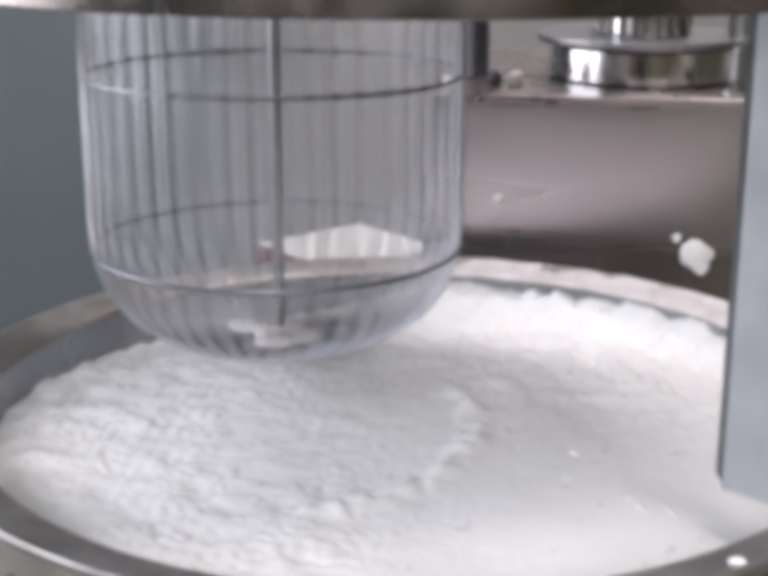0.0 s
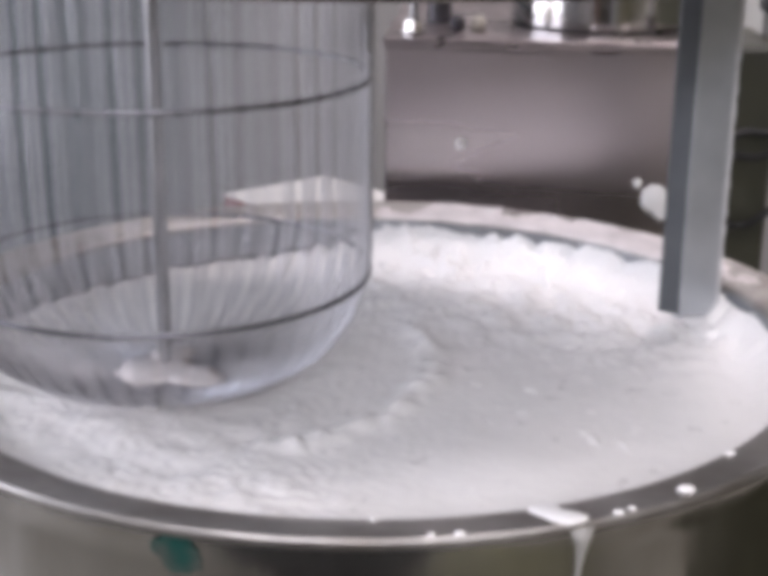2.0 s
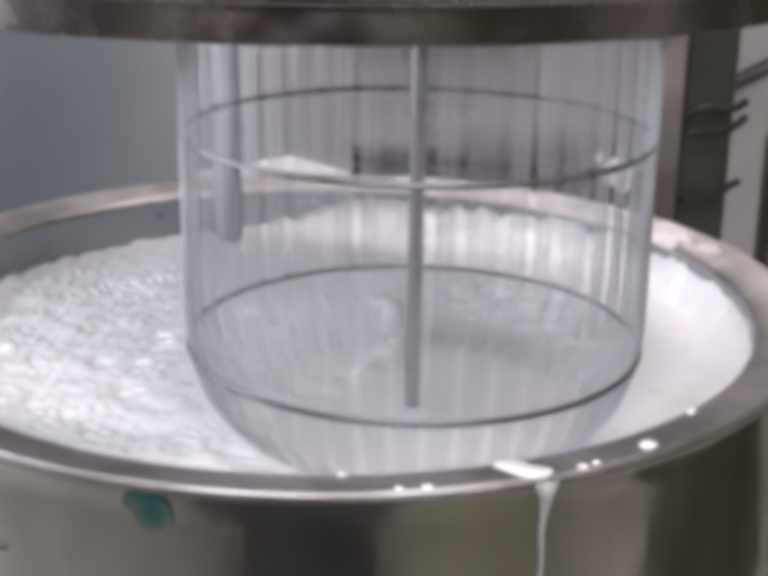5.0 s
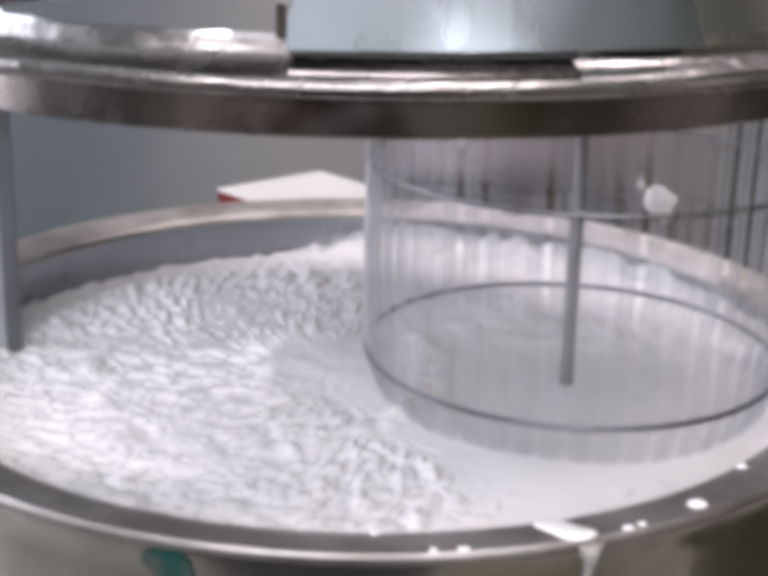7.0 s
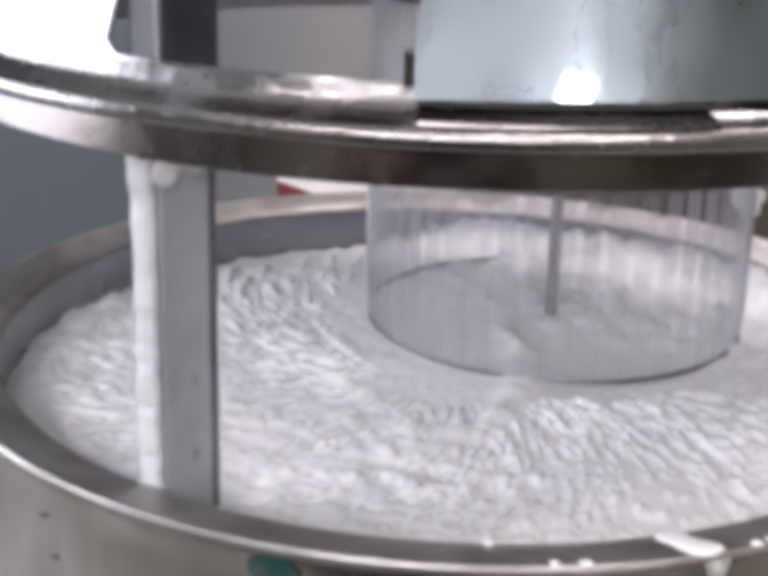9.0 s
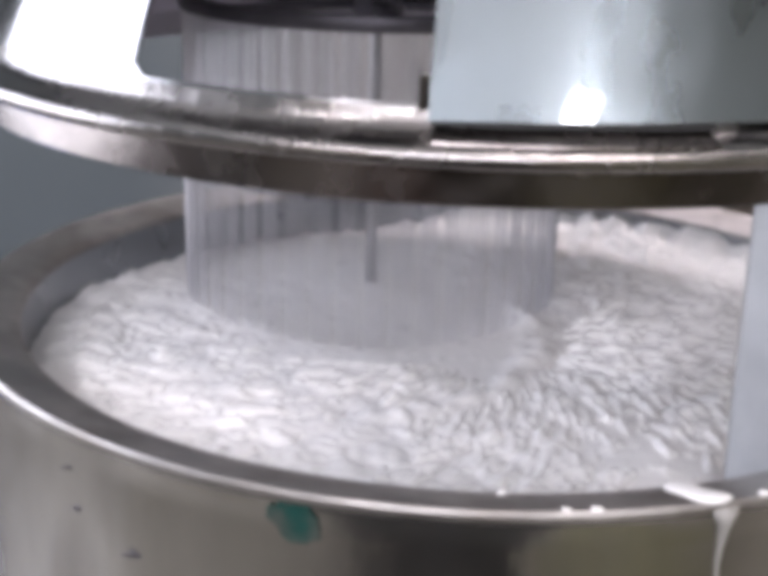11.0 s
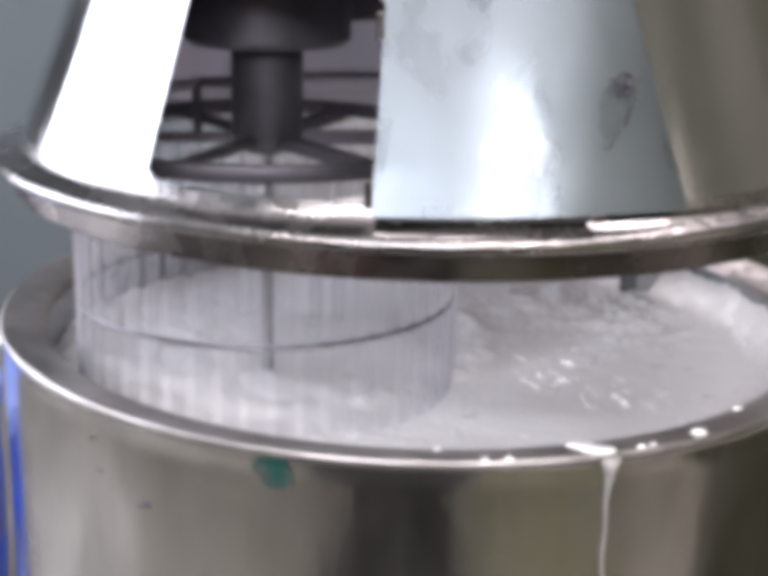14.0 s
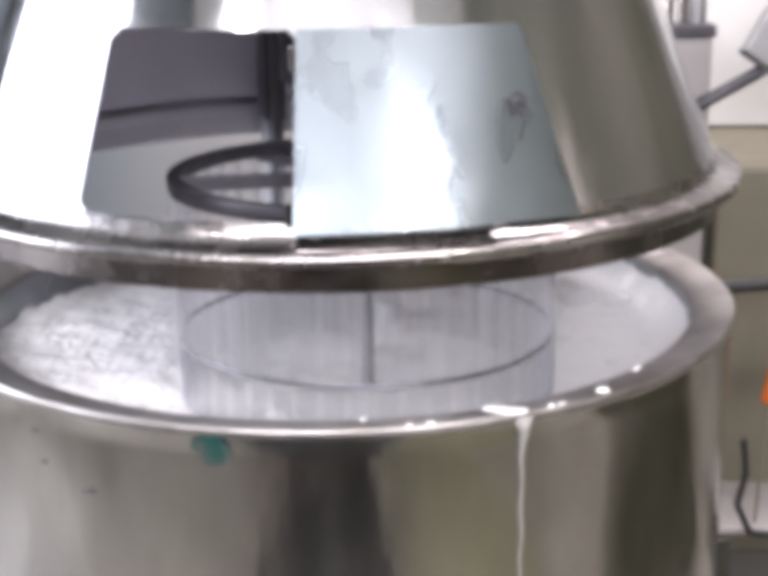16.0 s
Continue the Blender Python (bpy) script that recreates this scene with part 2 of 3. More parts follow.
def wall_with_hole(name, mat, axis, at, thick, a0, a1, hole=None, label=""):
    bm = bmesh.new()

    def slab(p0, p1, z0, z1):
        if axis == "x":
            box_bm(min(at, at + thick), max(at, at + thick), p0, p1, z0, z1, bm=bm)
        else:
            box_bm(p0, p1, min(at, at + thick), max(at, at + thick), z0, z1, bm=bm)

    if hole:
        h0, h1, z0, z1 = hole
        slab(a0, h0, FLOOR, CEIL)
        slab(h1, a1, FLOOR, CEIL)
        slab(h0, h1, FLOOR, z0)
        slab(h0, h1, z1, CEIL)
    else:
        slab(a0, a1, FLOOR, CEIL)
    ob = part(name, bm, mat)
    return tagged(ob, label, "wall", kind="structure")


wall_with_hole("wall_west", WALL, "x", X0, -0.2, Y0 - 0.2, Y1 + 0.2, (-1.1, 1.2, -0.35, 1.85), "pale grey painted workshop wall with a large window")
wall_with_hole("wall_east", WALL_DARK, "x", X1, 0.2, Y0 - 0.2, Y1 + 0.2, None, "dark olive painted workshop wall")
wall_with_hole("wall_north", WALL_NORTH, "y", Y1, 0.2, X0, X1, None, "slate grey workshop wall with light painted in paler behind the machine")
wall_with_hole("wall_south", WALL_PALE, "y", Y0, -0.2, X0, X1, (-1.2, 1.2, 1.15, 1.95), "dull beige workshop wall with an added opening for fill light")
# Unseen slab added so the bowl mirrors a pale stripe on this side.
tagged(part("reflection_slab", box_bm(X1 - 0.05, X1 - 0.001, -1.55, -0.7, FLOOR + 0.001, 1.25, 0.006), WALL_PALE), "plain beige slab on the olive wall, added for reflections", "door", kind="structure")


# Unseen blocks added only for the dark and pale stripes mirrored in steel.
def cabinet(x, y, sx, sy, height, mat, label):
    c = thing("reflection_block", (x, y, FLOOR), label, "cabinet", "cabinets along the walls")
    part("body", box_bm(-sx / 2, sx / 2, -sy / 2, sy / 2, 0.0005, height, 0.006), mat, c)
    if sx > sy:
        for k in (-1, 1):
            part("door", box_bm(k * sx / 4 - sx / 4 + 0.006, k * sx / 4 + sx / 4 - 0.006, sy / 2 + 0.001, sy / 2 + 0.018, 0.04, height - 0.03, 0.003), mat, c)
    else:
        for k in (-1, 1):
            part("door", box_bm(sx / 2 + 0.001, sx / 2 + 0.018, k * sy / 4 - sy / 4 + 0.006, k * sy / 4 + sy / 4 - 0.006, 0.04, height - 0.03, 0.003), mat, c)


cabinet(-1.45, -2.60, 1.30, 0.45, 1.15, BEIGE, "low beige block, unseen, added to be mirrored in the bowl")
cabinet(-0.53, -2.62, 0.46, 0.45, 1.15, BROWN, "low brown block, unseen, added to be mirrored in the bowl")
cabinet(0.10, -2.60, 0.74, 0.45, 1.18, DARK_WOOD, "low dark block, unseen, added as a dark stripe in the bowl")
cabinet(1.20, -2.62, 1.30, 0.45, 1.12, OLIVE, "low olive grey block, unseen, added to be mirrored in the bowl")
cabinet(-2.38, -1.50, 0.4, 0.7, 1.5, GREY_PANEL, "tall dark grey block beside the window, added for reflections")


# Unseen floor sheets, added only to give the bowl dark bands to mirror.
def mat(x0, x1, y0, y1, material_, label):
    m = thing("reflection_sheet", ((x0 + x1) / 2, (y0 + y1) / 2, FLOOR), label, "mat", "mats on the floor")
    sx, sy = (x1 - x0) / 2, (y1 - y0) / 2
    part("sheet", box_bm(-sx, sx, -sy, sy, 0.0005, 0.010, 0.004), material_, m)
    rib = part("rib", box_bm(-sx + 0.03, sx - 0.03, -0.006, 0.006, 0.0105, 0.014, 0.001), material_, m)
    rib.location.y = -sy + 0.06
    for k in range(1, int((2 * sy - 0.12) / 0.09) + 1):
        o = new("rib", rib.data)
        o.parent, o.location = m, (0, -sy + 0.06 + 0.09 * k, 0)


mat(-0.46, 0.42, -2.30, -0.72, BLACK, "black ribbed floor sheet, added as a dark band in the bowl")
mat(0.50, 1.32, -2.30, -0.95, OLIVE, "olive ribbed floor sheet, added as an olive band in the bowl")
mat(1.25, 2.45, -0.55, 0.60, OILY, "dark green ribbed floor sheet, added as a dark side in the bowl")
tagged(part("floor", box_bm(X0 - 0.2, X1 + 0.2, Y0 - 0.2, Y1 + 0.2, FLOOR - 0.1, FLOOR), FLOOR_MAT), "dull olive brown resin workshop floor", "floor", kind="structure")
tagged(part("ceiling", box_bm(X0 - 0.2, X1 + 0.2, Y0 - 0.2, Y1 + 0.2, CEIL, CEIL + 0.1), CEILING), "plain off-white workshop ceiling", "ceiling", kind="structure")
win = tagged(new("window_1"), "large white framed window in the wall beside the mixer", "window", kind="structure")
fr = bmesh.new()
for y0, y1, z0, z1 in ((-1.1, -1.04, -0.35, 1.85), (1.14, 1.2, -0.35, 1.85), (-1.04, 1.14, -0.35, -0.29), (-1.04, 1.14, 1.79, 1.85)):
    box_bm(X0 - 0.12, X0 - 0.06, y0, y1, z0, z1, bm=fr)
part("window_frame", fr, WHITE_PAINT, win)
# Unseen window added to carry the fill light into the bowl.
win = tagged(new("fill_window"), "wide white framed window, unseen, added for fill light", "window", kind="structure")
fr = bmesh.new()
for x0, x1, z0, z1 in ((-1.2, -1.15, 1.15, 1.95), (1.15, 1.2, 1.15, 1.95), (-1.15, 1.15, 1.15, 1.20), (-1.15, 1.15, 1.90, 1.95)):
    box_bm(x0, x1, Y0 - 0.12, Y0 - 0.06, z0, z1, bm=fr)
part("window_frame", fr, WHITE_PAINT, win)


def ceiling_lamp(x, y, sx, sy):
    ob = thing("ceiling_panel", (x, y, CEIL), "unseen flat white panel light on the ceiling", "ceiling light", "ceiling lights")
    part("frame", box_bm(-sx / 2 - 0.03, sx / 2 + 0.03, -sy / 2 - 0.03, sy / 2 + 0.03, -0.045, -0.001, 0.004), WHITE_PAINT, ob)
    part("diffuser", box_bm(-sx / 2, sx / 2, -sy / 2, sy / 2, -0.052, -0.046), LAMP, ob)


for px, py, pl, pw, power, tint in PANELS:
    ceiling_lamp(px, py, pl, pw)

# ================= the bowl =================
R_OUT, R_IN, Z_CREAM = 0.450, 0.403, -0.053


def lip_z(r):
    """The lip slopes gently inwards."""
    return -0.009 * (R_OUT - r) / (R_OUT - R_IN)



def build_bowl():
    bowl = thing("mixing_bowl", (0, 0, FLOOR), "large round polished stainless steel mixing bowl with cream drips", "mixing bowl")
    up = -FLOOR
    outer = [(0.0, up - 0.74), (0.30, up - 0.74), (0.40, up - 0.70), (0.44, up - 0.62), (0.4475, up - 0.5), (0.4475, up - 0.25), (0.4475, up - 0.03), (0.4475, up - 0.012), (0.4485, up - 0.009)]
    sh = lathe_bm(outer, 240)
    for v in sh.verts:
        if up - 0.63 < v.co.z < up - 0.011:
            a = math.atan2(v.co.y, v.co.x)
            k = 1 + 0.0030 * noise.noise(Vector((math.cos(a) * 7, math.sin(a) * 7, 0.5))) + 0.0012 * noise.noise(Vector((math.cos(a) * 18, math.sin(a) * 18, 2.5)))
            v.co.x, v.co.y = v.co.x * k, v.co.y * k
    part("shell", sh, BOWL_STEEL, bowl, "mirror-like steel outer shell", 40)
    lip = [(0.4482, up - 0.0095), (R_OUT, up - 0.006), (R_OUT, up - 0.002), (0.448, up), (0.436, up - 0.0022), (0.420, up - 0.0052), (0.407, up - 0.0078), (R_IN, up - 0.0105), (R_IN - 0.0005, up - 0.015)]
    part("lip", lathe_bm(lip, 200), LIP_STEEL, bowl, "broad dull steel lip sloping inwards", 50)
    inner = [(R_IN - 0.0005, up - 0.014), (0.4025, up - 0.05), (0.400, up - 0.15), (0.388, up - 0.30), (0.33, up - 0.44), (0.2, up - 0.52), (0.0, up - 0.54)]
    part("inner_wall", lathe_bm(inner, 128), INNER_STEEL, bowl, "", 40)
    for i in range(3):
        a = radians(30 + 120 * i)
        part("leg", tube_bm([(0.3 * math.cos(a), 0.3 * math.sin(a), 0.001), (0.3 * math.cos(a), 0.3 * math.sin(a), up - 0.70)], 0.025, 12), SHAFT_STEEL, bowl, "", 40)
    # mottled green mark and dents on the shell
    mark = bmesh.new()
    grid = []
    for j in range(7):
        grid.append([])
        for i in range(9):
            u, v = i / 8 - 0.5, j / 6 - 0.5
            k = 1 - 0.30 * noise.noise(Vector((u * 4, v * 4, 3)))
            u, v = u * math.sqrt(1 - 2.2 * v * v), v * math.sqrt(1 - 2.2 * u * u)
            p = polar(0.4487, -12.2 + u * 4.7 * k, up - 0.021 + v * 0.030 * k - u * 0.006)
            grid[-1].append(mark.verts.new(p))
    for j in range(6):
        for i in range(8):
            if (i in (0, 7)) and (j in (0, 5)):
                continue
            mark.faces.new((grid[j][i], grid[j][i + 1], grid[j + 1][i + 1], grid[j + 1][i]))
    part("label", mark, GREEN, bowl, "mottled green mark", 60)
    for deg, z, w in ((-35.0, -0.061, 0.006), (-28.0, -0.078, 0.008), (-36.0, -0.032, 0.005)):
        p = polar(0.4474, deg, up + z)
        part("scratch", blob_bm(p, (w * 1.4, w * 0.3, 0.0016), deg, 1.0, rough=0.6), DARK_IRON, bowl, "dark scuff")
    return bowl


build_bowl()


# ================= cream =================
RX, RY, RR, RA0, RA1 = -0.155, 0.0, 0.22, -72, 34


def cream_height(x, y):
    r = math.hypot(x, y)
    n = 0.004 * noise.noise(Vector((x * 7, y * 7, 0.3)))
    left = 1.0 * max(0.0, min(1.0, (0.12 - x) * 4)) * max(0.0, min(1.0, (0.28 - y) * 5))
    back = max(0.0, min(1.0, (y + 0.02) * 5)) * max(0.0, min(1.0, (x + 0.12) * 5))
    rough = 0.12 + 0.88 * max(left, 2.0 * back) * (0.25 + 0.75 * min(1, r / 0.32) ** 2)
    patch = 0.5 + 0.5 * noise.noise(Vector((x * 11, y * 11, 8)))
    n += rough * (0.15 + 1.0 * patch) * (0.0075 * noise.noise(Vector((x * 34, y * 34, 1.0))) + 0.0066 * abs(noise.noise(Vector((x * 66, y * 66, 4.0)))) + 0.0010 * noise.noise(Vector((x * 150, y * 150, 4.0))))
    edge = max(0.0, (r - 0.352) / 0.050)
    a = math.degrees(math.atan2(y, x))
    coat = max(0.0, min(1.0, (70 - abs(a - 42)) / 25))
    n += edge * edge * ((0.030 + 0.006 * noise.noise(Vector((x * 9, y * 9, 7))) + 0.003 * noise.noise(Vector((x * 48, y * 48, 17)))) * coat - 0.004 * (1 - coat)) + 0.006 * edge * noise.noise(Vector((x * 60, y * 60, 7)))
    # the crest of an older fold
    fx, fy = x - RX, y - RY
    fd, fa = math.hypot(fx, fy), math.degrees(math.atan2(fy, fx))
    crest = math.exp(-((fd - RR) / 0.014) ** 2) * max(0.0, min(1.0, (RA1 - fa) / 12)) * max(0.0, min(1.0, (fa - RA0) / 12))
    n += crest * (0.0075 + 0.008 * noise.noise(Vector((x * 48, y * 48, 3.3))))
    # a small peak
    n += 0.018 * math.exp(-((x - 0.155) ** 2 + (y + 0.325) ** 2) / 0.00003)
    return Z_CREAM + n


def disc_mesh(height, r_max, rings, steps):
    verts, faces = [(0, 0, height(0, 0))], []
    for j in range(1, rings + 1):
        r = r_max * (j / rings) ** 0.85
        for i in range(steps):
            a = 2 * math.pi * i / steps
            x, y = r * math.cos(a), r * math.sin(a)
            verts.append((x, y, height(x, y)))
    for i in range(steps):
        faces.append((0, 1 + i, 1 + (i + 1) % steps))
    for j in range(rings - 1):
        b0, b1 = 1 + j * steps, 1 + (j + 1) * steps
        for i in range(steps):
            k = (i + 1) % steps
            faces.append((b0 + i, b1 + i, b1 + k, b0 + k))
    me = bpy.data.meshes.new("cream")
    me.from_pydata(verts, [], faces)
    me.polygons.foreach_set("use_smooth", [True] * len(me.polygons))
    me.materials.append(CREAM)
    return me


tagged(new("cream", disc_mesh(cream_height, 0.4022, 150, 640)), "smooth white whipped cream filling the steel bowl", "cream", kind="stuff")

RHO = 0.193


def wake_height(x, y):
    """Ripples behind the whisk; the whisk stands at (RHO, 0) of this piece and moves towards +y."""
    r, a = math.hypot(x, y), math.degrees(math.atan2(y, x)) % 360
    back = (360 - a) % 360
    amp = max(0.0, min(1.0, (back - 30) / 40)) * max(0.0, min(1.0, (350 - back) / 45))
    amp *= 0.95 + 0.22 * noise.noise(Vector((x * 9, y * 9, 21)))
    amp *= max(0.0, min(1.0, (r - 0.03) / 0.08)) * max(0.0, min(1.0, (0.385 - r) / 0.03))
    arc = math.radians(a) * 0.27
    bend = arc + 0.55 * r + 0.012 * noise.noise(Vector((x * 12, y * 12, 2)))
    ridge = noise.noise(Vector((bend * 84, r * 34, 3.0))) + 0.6 * noise.noise(Vector((bend * 155, r * 62, 6.0)))
    lump = noise.noise(Vector((x * 42, y * 42, 9)))
    fine = abs(noise.noise(Vector((x * 92, y * 92, 11))))
    d = math.hypot(x - RHO, y)
    smear = 0.007 * math.exp(-((d - 0.203) / 0.012) ** 2) * (0.15 + min(1.0, r / 0.1) * max(0.0, min(0.85, back / 60, (170 - back) / 60)))
    amp *= max(0.0, min(1.0, (d - 0.205) / 0.03))
    phi = math.atan2(y, x - RHO)
    swirl = math.exp(-((d - 0.228) / 0.022) ** 2) * noise.noise(Vector((d * 150, math.cos(phi) * 2.2, math.sin(phi) * 2.2)))
    smear += 0.0045 * swirl * max(0.0, min(1.0, (back - 15) / 30, (300 - back) / 60)) * min(1.0, r / 0.05)
    return Z_CREAM - 0.008 + amp * (0.009 + 0.0056 * ridge + 0.0042 * lump + 0.0036 * fine) + smear


ripples = tagged(new("cream_ripples", disc_mesh(wake_height, 0.386, 150, 1100)), "ridged trail of white cream stirred up by the whisk", "cream", kind="stuff")


def cream_drips():
    d = thing("cream_drip", polar(0.436, 22.2, 0.0), "white cream run over the steel lip and down", "cream splash", "cream on the lip")
    o = polar(0.436, 22.2)
    run = [(0.404, 21.3, 0.007), (0.409, 21.4, 0.013), (0.416, 21.7, 0.0145), (0.424, 21.9, 0.0135), (0.432, 22.2, 0.015), (0.440, 22.6, 0.0165), (0.446, 22.9, 0.015), (0.4495, 23.1, 0.010)]
    bm = tube_bm([polar(r, deg, 0) for r, deg, w in run], 0.01, 12, radii=[0.78 * w for r, deg, w in run])
    for v in bm.verts:
        r = math.hypot(v.co.x, v.co.y)
        v.co.z = lip_z(r) + 0.001 + v.co.z * 0.24
        v.co -= o
    part("puddle", bm, CREAM, d, "", 180)
    pts = [polar(0.4480 + 0.0006 * math.sin(i), 23.1 + 0.12 * math.sin(i * 1.7), -0.004 - 0.0135 * i) - o for i in range(15)]
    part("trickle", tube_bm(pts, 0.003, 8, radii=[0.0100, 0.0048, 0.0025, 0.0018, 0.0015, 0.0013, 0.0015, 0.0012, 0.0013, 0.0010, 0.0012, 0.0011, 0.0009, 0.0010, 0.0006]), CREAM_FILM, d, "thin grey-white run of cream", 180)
    spots = ((0.4465, 12.2, 0.0052), (0.4440, 9.8, 0.004), (0.437, 35.6, 0.0085), (0.444, 28.6, 0.004), (0.446, 27.0, 0.005),
             (0.423, 47.0, 0.0055), (0.434, 131.0, 0.006), (0.437, 152.0, 0.005), (0.433, 163.0, 0.006), (0.422, 5.0, 0.004))
    for k, (r, deg, s) in enumerate(spots):
        r = r if r > 0.43 else r - 0.014
        p = polar(r, deg, lip_z(r) + 0.001)
        ob = part("cream_splash", blob_bm((0, 0, 0), (s * 0.8, s * 0.62, s * 0.42), k + 0.37, 0.5), CREAM, None, "", 180)
        ob.location = p
        tagged(ob, "small splash of white cream on the steel lip", "cream splash", "cream on the lip")


cream_drips()


def lip_smear():
    """Cream wiped over the lip on the machine's side, ragged at both edges."""
    bm = bmesh.new()
    cols, rows = 260, 14
    g = []
    for i in range(cols + 1):
        deg = 108 + 74 * i / cols
        g.append([])
        for j in range(rows + 1):
            r = 0.4005 + 0.0455 * j / rows
            p = polar(r, deg)
            h = 0.0010 + 0.0016 * max(0.0, noise.noise(Vector((p.x * 40, p.y * 40, 2)))) + 0.0008 * noise.noise(Vector((p.x * 110, p.y * 110, 5)))
            g[-1].append(bm.verts.new((p.x, p.y, (lip_z(r) if r > R_IN else -0.012) + max(0.0006, h))))
    for i in range(cols):
        deg = 108 + 74 * i / cols
        ends = min(1.0, (deg - 108) / 22, (182 - deg) / 14)
        for j in range(rows):
            c = g[i][j].co
            k = 0.62 * ends - 0.55 * (j / rows) ** 1.5 + 0.55 * noise.noise(Vector((c.x * 26, c.y * 26, 1))) + 0.25 * noise.noise(Vector((c.x * 75, c.y * 75, 3)))
            if k > 0.02:
                bm.faces.new((g[i][j], g[i + 1][j], g[i + 1][j + 1], g[i][j + 1]))
    bmesh.ops.delete(bm, geom=[v for v in bm.verts if not v.link_faces], context="VERTS")
    tagged(part("cream_smear", bm, CREAM_SMEAR, None, "", 180), "thin white cream wiped across the steel lip", "cream splash", "cream on the lip", kind="stuff")


lip_smear()

# ================= the hood =================
CONE = [(0.418, 0.055), (0.22, 0.56)]


def cone_r(z):
    return CONE[0][0] - (CONE[0][0] - CONE[1][0]) * (z - CONE[0][1]) / (CONE[1][1] - CONE[0][1])


def build_hood():
    hood = thing("mixer_hood", (0, 0, 0.3), "conical polished steel mixer hood with an open hatch and wide brim", "mixer hood")
    # cone with the hatch cut out
    degs = [-31 + 28.5 * i / 19 for i in range(20)] + [-2.5 + 331.5 * i / 200 for i in range(1, 200)]
    zs = [0.055, 0.0585, 0.066, 0.085, 0.105, 0.125, 0.145, 0.165, 0.185, 0.204, 0.213] + [0.235 + 0.025 * i for i in range(14)]
    top_row = 9
    bm = bmesh.new()

    def dented(z, d):
        p = polar(1, d)
        return cone_r(z) + 0.0011 * noise.noise(Vector((p.x * 3.2, p.y * 3.2, z * 6))) + 0.0005 * noise.noise(Vector((p.x * 8, p.y * 8, z * 16))) + 0.0007 * noise.noise(Vector((p.x * 17, p.y * 17, z * 2.5)))

    g = [[bm.verts.new(polar(dented(z, d), d, z)) for d in degs] for z in zs]
    n = len(degs)
    for j in range(len(zs) - 1):
        for i in range(n):
            k = (i + 1) % n
            if i < 19 and 1 <= j <= top_row:
                top, left, right = j == top_row, i == 0, i == 18
                if top and left:
                    bm.faces.new((g[j][i], g[j + 1][k], g[j + 1][i]))
                elif top and right:
                    bm.faces.new((g[j][k], g[j + 1][k], g[j + 1][i]))
                elif j == 1 and left:
                    bm.faces.new((g[j][i], g[j][k], g[j + 1][i]))
                continue
            bm.faces.new((g[j][i], g[j][k], g[j + 1][k], g[j + 1][i]))
    bmesh.ops.recalc_face_normals(bm, faces=bm.faces[:])
    bmesh.ops.solidify(bm, geom=bm.faces[:], thickness=0.003)
    part("cone", bm, HOOD_STEEL, hood, "polished cone with an open hatch", 35, HOOD_LINING)
    brim = [(0.414, 0.050), (0.4185, 0.056), (0.4203, 0.0505), (0.4216, 0.0468), (0.4245, 0.0440), (0.4300, 0.0418), (0.4435, 0.0385), (0.4465, 0.0370), (0.4480, 0.0340), (0.4478, 0.0300), (0.4460, 0.0270), (0.440, 0.0258), (0.416, 0.0275), (0.412, 0.040)]
    part("brim", lathe_bm(brim, 180, closed=True), BRIM_STEEL, hood, "", 60, HOOD_LINING)
    skirt = [(0.4272, 0.0265), (0.4272, 0.001), (0.4262, 0.0), (0.4222, 0.0), (0.4212, 0.001), (0.4212, 0.0265)]
    part("skirt", lathe_bm(skirt, 180, closed=True), SKIRT_STEEL, hood, "dull stained steel band", 30, HOOD_LINING)
    part("cap", lathe_bm([(0.0, 0.575), (0.2, 0.575), (0.222, 0.566), (0.222, 0.561), (0.0, 0.561)], 64), HOOD_STEEL, hood, "", 40)
    # sliding hatch cover
    bm = bmesh.new()
    cols = 48
    rows = 24
    gg = []
    for j in range(rows + 1):
        z = 0.0515 + (0.2145 - 0.0515) * j / rows
        lo, hi = -2.6, 32.0 - 3.5 * j / rows
        gg.append([bm.verts.new(polar(cone_r(z) + 0.0056 + 0.0075 * (2 * i / cols - 1) ** 2 + 0.0004 * noise.noise(Vector((i * 0.16, j * 0.22, 5.5))), lo + (hi - lo) * i / cols, z)) for i in range(cols + 1)])
    for j in range(rows):
        for i in range(cols):
            bm.faces.new((gg[j][i], gg[j][i + 1], gg[j + 1][i + 1], gg[j + 1][i]))
    bmesh.ops.recalc_face_normals(bm, faces=bm.faces[:])
    bmesh.ops.solidify(bm, geom=bm.faces[:], thickness=0.0018)
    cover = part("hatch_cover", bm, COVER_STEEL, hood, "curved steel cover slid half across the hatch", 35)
    # Darker steel strip on the brim below the cover.
    rail = [(0.4208, 0.0508), (0.4235, 0.0480), (0.4270, 0.0452), (0.4420, 0.0412), (0.4424, 0.0396), (0.4300, 0.0412), (0.4190, 0.0480)]
    part("brim_strip", lathe_bm(rail, 24, radians(-2.2 + 0.9 - 90), radians(20.0 + 0.9 - 90), closed=True), SKIRT_STEEL, hood, "dull strip on the brim under the hatch cover", 40)
    # Black strip drawn where the gap below the cover lies in shade.
    part("gap_strip", lathe_bm([(0.4185, 0.0478), (0.4275, 0.0472), (0.4275, 0.0506), (0.4185, 0.0512)], 24, radians(-2.4 + 0.9 - 90), radians(20.4 + 0.9 - 90), closed=True), BLACK, hood, "black strip painting the dark gap under the cover")
